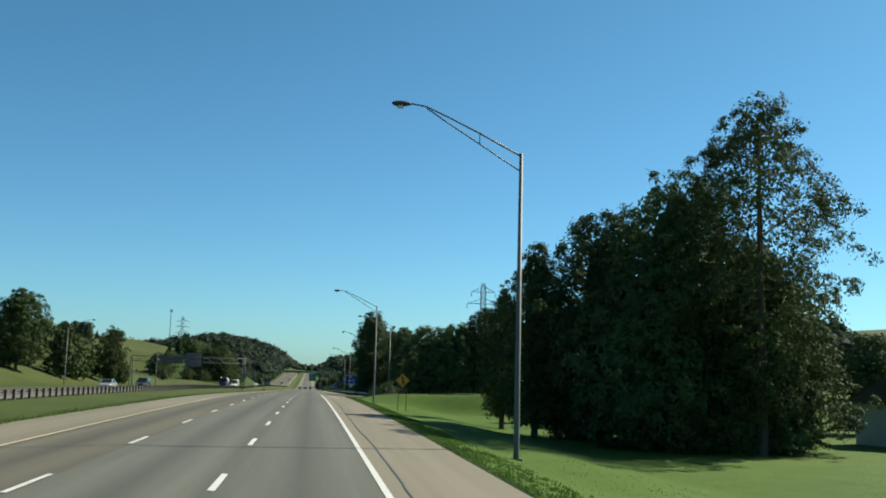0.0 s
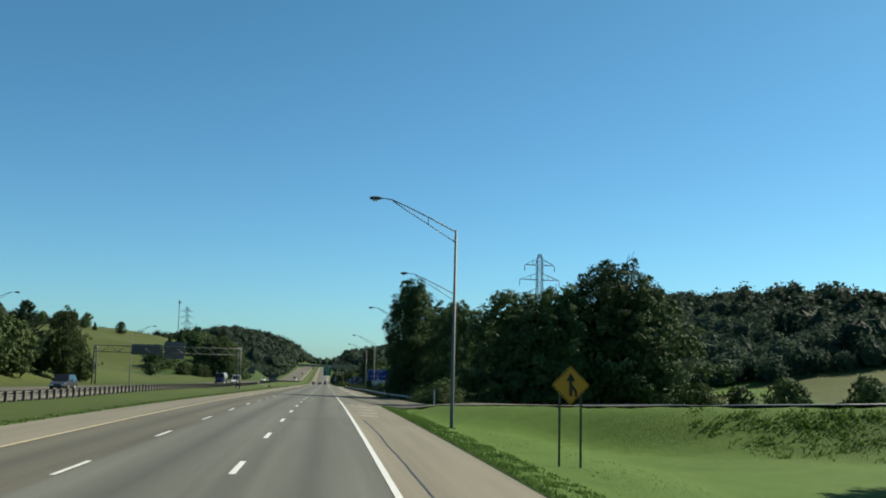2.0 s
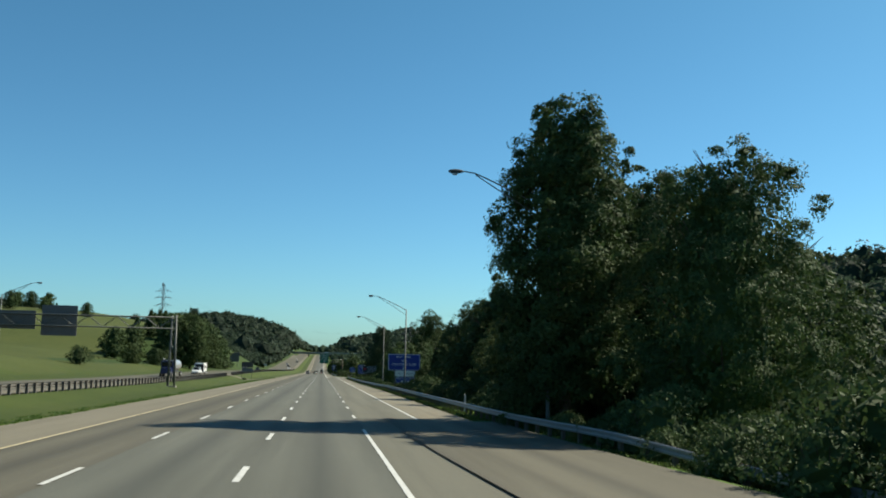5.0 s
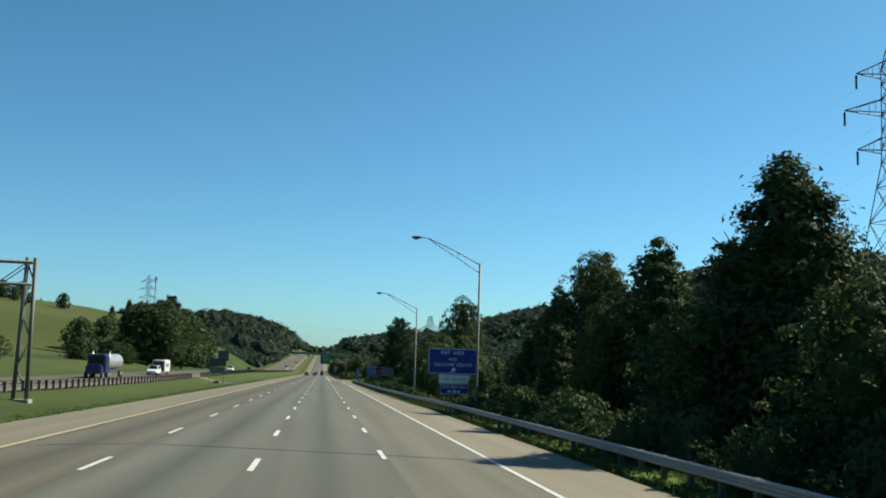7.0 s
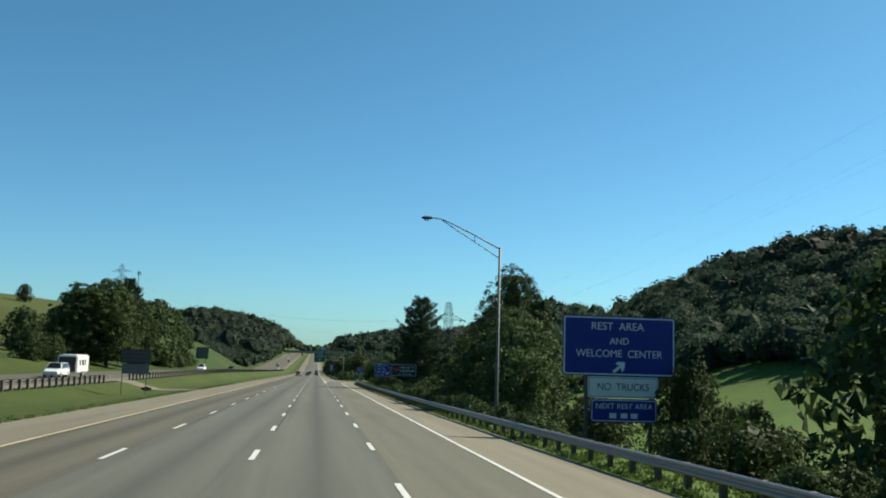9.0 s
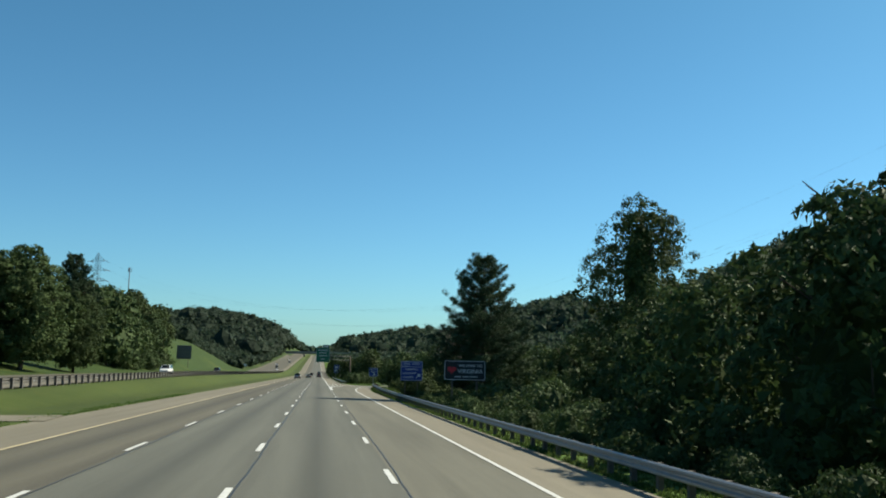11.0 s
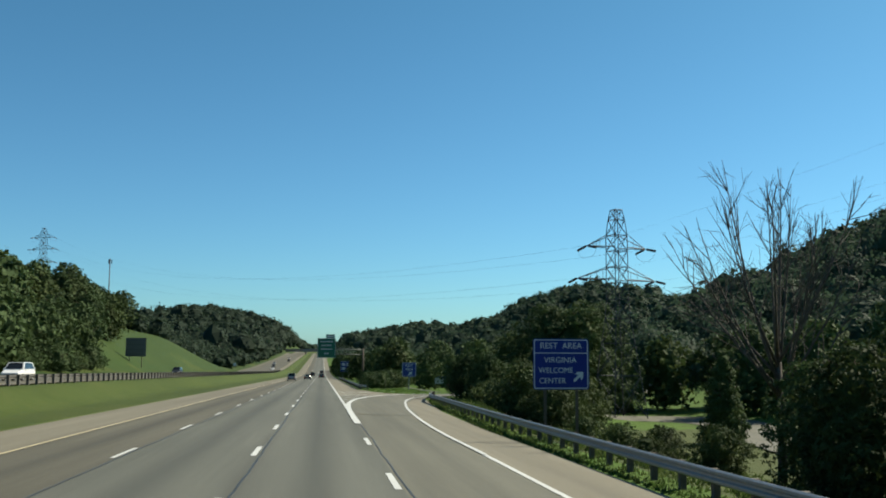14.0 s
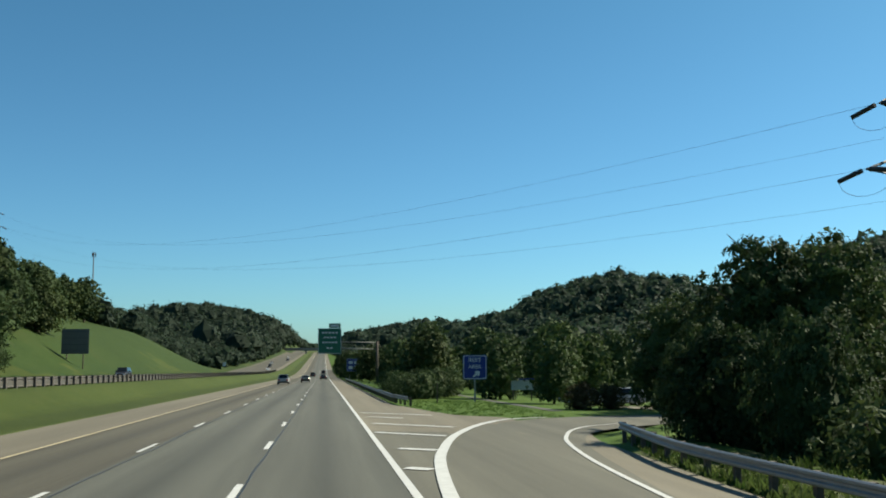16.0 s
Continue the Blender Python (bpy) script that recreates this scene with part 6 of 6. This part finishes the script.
# ---- wooded hills ----
def forest(name, label, area, gap, keep, cards, size, seed, big=1.0):
    """Crowns over an area x0, y0, x1, y1 where keep(x, y) holds; one mesh."""
    rs = np.random.RandomState(seed)
    x0, y0, x1, y1 = area
    X, Y = np.meshgrid(np.arange(x0, x1, gap), np.arange(y0, y1, gap))
    X, Y = X.ravel() + rs.uniform(-0.45, 0.45, X.size) * gap, Y.ravel() + rs.uniform(-0.45, 0.45, X.size) * gap
    ok = keep(X, Y)
    X, Y = X[ok], Y[ok]
    Z = land(X, Y)
    Vs, Fs, Ss, o = [], [], [], 0
    for x, y, z in zip(X, Y, Z):
        r = gap * rs.uniform(0.48, 0.85) * big
        h = r * rs.uniform(0.75, 1.1) * rs.choice([0.9, 1.0, 1.1, 1.3])
        cz = z + r * rs.uniform(0.25, 0.75)
        V, F = blob(rs, 4, 6) if cards > 20 else blob(rs, 4, 5)
        Vs.append(V * np.array([r, r, h]) * (0.72 if cards else 0.95) + np.array([x, y, cz]))
        Ss.append(unit(V))
        Fs.append(halves(F) + o)
        o += len(V)
        if cards:
            # leafy sprays gathered in lumps over the upper side
            lump = rs.normal(0, 1, (9, 3))
            lump[:, 2] = np.abs(lump[:, 2]) * 0.9 - 0.1
            lump /= np.linalg.norm(lump, axis=1)[:, None]
            off = rs.normal(0, 0.38, (cards, 3))
            d = unit(lump[rs.randint(0, 9, cards)] + off)
            V, F, S = leaf_cards(rs, np.array([x, y, cz]) + d * np.array([r, r, h]) * (0.66 + 0.36 * rs.rand(cards, 1)), d * 1.8, size * rs.uniform(0.75, 1.15), 0.85, True, d + off * 1.3, 0.15)
            Vs.append(V)
            Ss.append(S)
            Fs.append(F + o)
            o += len(V)
    tagged(new(name, mesh_of(name, np.concatenate(Vs), np.concatenate(Fs), M["forest"], False, np.concatenate(Ss))), label, "forest", kind="stuff")


def ridge(x, y):
    return (x > 74 + 14 * np.sin(y * 0.02)) & (hills(x, y) > 5)


forest("forest", "dense green woodland covering the near side of a long ridge", (66, 292, 150, 640), 7.6, ridge, 470, 0.78, 41)
forest("forest", "dense green woodland covering the crest of a long ridge", (150, 292, 240, 640), 8.4, ridge, 130, 1.5, 49)
forest("forest", "dense green woodland covering the far end of a ridge", (66, 640, 240, 900), 9.0, ridge, 90, 2.0, 50)
forest("forest", "dense green woodland on a rounded hill", (120, 900, 470, 1560), 12.2, lambda x, y: (x > 50 + 0.02 * y) & (hills(x, y) > 6), 72, 2.5, 42)
forest("forest", "far woodland over the valley's hills", (60, 1560, 560, 2900), 25.0, lambda x, y: hills(x, y) > 5, 30, 5.0, 43, 0.8)
forest("forest", "woodland on the hill behind the grassy dome", (-250, 800, -56, 1180), 8.5, lambda x, y: (x < -47 - 22 * (y < 860)) & (hump(x, y, -215, 740, 105, 200, 44) < 10), 180, 1.35, 44)
forest("forest", "far wooded hill descending to the motorway", (-520, 1120, -48, 2700), 18.5, lambda x, y: (x < np.where(y > 1610, -36, -51)) & (hills(x, y) > 2), 52, 3.2, 45)
forest("forest", "trees along the edge of the far carriageway", (-66, 890, -44, 1590), 8.0, lambda x, y: x < -45, 60, 2.0, 51, 0.8)
forest("forest", "belt of trees on the valley floor", (12, 1004, 130, 1540), 12.0, lambda x, y: x > 18, 50, 2.8, 46, 0.62)
forest("forest", "low trees beyond the overpass", (14, 1615, 110, 2400), 14.0, lambda x, y: x > 16, 20, 3.0, 52, 0.6)
forest("forest", "distant woods closing the valley", (-900, 2750, 900, 3900), 38.0, lambda x, y: (np.abs(x + 5) > 30) | (y > 3000), 0, 3.0, 47, 0.4)
forest("forest", "woods behind the rest area", (44, 612, 80, 905), 8.0, lambda x, y: x > 46, 110, 1.6, 48)


# ---- grass tufts along the road edges ----
def tufts(name, label, n, where, hmin, hmax, seed, mat="blade", wide=1.0):
    """Upright blades scattered where(rs, n) says; one mesh."""
    rs = np.random.RandomState(seed)
    x, y = where(rs, n)
    ok = ~paved(x - 0.15, y)
    x, y = x[ok], y[ok]
    n = len(x)
    z = land(x, y) - 0.02
    h = rs.uniform(hmin, hmax, n)
    a = rs.uniform(0, 6.283, n)
    w = (0.018 + 0.03 * rs.rand(n)) * wide
    lean = rs.normal(0, 0.35, (n, 2)) * h[:, None]
    A = np.stack([x - w * np.cos(a), y - w * np.sin(a), z], -1)
    B = np.stack([x + w * np.cos(a), y + w * np.sin(a), z], -1)
    C = np.stack([x + lean[:, 0], y + lean[:, 1], z + h], -1)
    V = np.stack([A, B, C], 1).reshape(-1, 3)
    tagged(new(name, mesh_of(name, V, np.arange(3 * n).reshape(n, 3), M[mat])), label, "grass", kind="stuff")


def edge_band(x0, x1, y0, y1, power=1.0):
    def where(rs, n):
        base = rs.uniform(y0, y1, n // 12)
        off = rs.rand(n // 12) ** power
        i = rs.randint(0, n // 12, n)
        return x0 + (x1 - x0) * off[i] + rs.normal(0, 0.12, n), base[i] + rs.normal(0, 0.15, n)
    return where


tufts("grass", "uneven green grass tufts on the near verge", 30000, edge_band(7.13, 9.2, 16, 142, 2.2), 0.04, 0.13, 1)
tufts("grass", "ragged grass along the median edge", 26000, edge_band(-11.53, -12.9, 14, 420, 2.0), 0.04, 0.12, 2)
def rail_band(reach, y0, y1, power):
    """Clumps outward from the ragged edge of the shoulder."""
    def where(rs, n):
        base = rs.uniform(y0, y1, n // 12)
        off = rs.rand(n // 12) ** power
        i = rs.randint(0, n // 12, n)
        y = base[i] + rs.normal(0, 0.15, n)
        return shoulder_edge(y) - 0.15 + reach * off[i] + 0.25 * np.sin(y * 0.7) * np.sin(y * 0.23) + rs.normal(0, 0.12, n), y
    return where


def bank_weeds(rs, n):
    """Clumps over the bank, thicker towards its steep end."""
    bx, off = 24 + 24 * rs.rand(n // 30) ** 0.7, rs.rand(n // 30)
    i = rs.randint(0, n // 30, n)
    return bx[i] + rs.normal(0, 0.4, n), np.interp(bx[i], *zip(*ON_PLAN[2:])) - 4.8 - 5.0 * off[i] + rs.normal(0, 0.3, n)


tufts("grass", "tall ragged weeds along the guard rail", 60000, rail_band(2.6, 160, 503, 1.4), 0.04, 0.18, 3, "weed", 1.2)
tufts("grass", "bright low grass in front of the guard rail", 22000, rail_band(0.9, 160, 503, 1.0), 0.03, 0.12, 13, "blade", 1.2)
tufts("grass", "grass tufts on the gore island", 7000, edge_band(8.5, 16, 516, 548, 1.0), 0.04, 0.14, 4)
tufts("grass", "loose grass blades over the mown verge", 8000, lambda rs, n: (7.2 + 9 * rs.rand(n) ** 1.6, rs.uniform(18, 118, n)), 0.02, 0.06, 7)
tufts("grass", "rank green weeds on the bank below the entry ramp", 9000, bank_weeds, 0.06, 0.26, 17, "blade", 2.0)
tufts("grass", "long olive grass below the off ramp", 26000, edge_band(11.5, 26, 432, 492, 1.3), 0.08, 0.34, 9, "weed", 1.6)
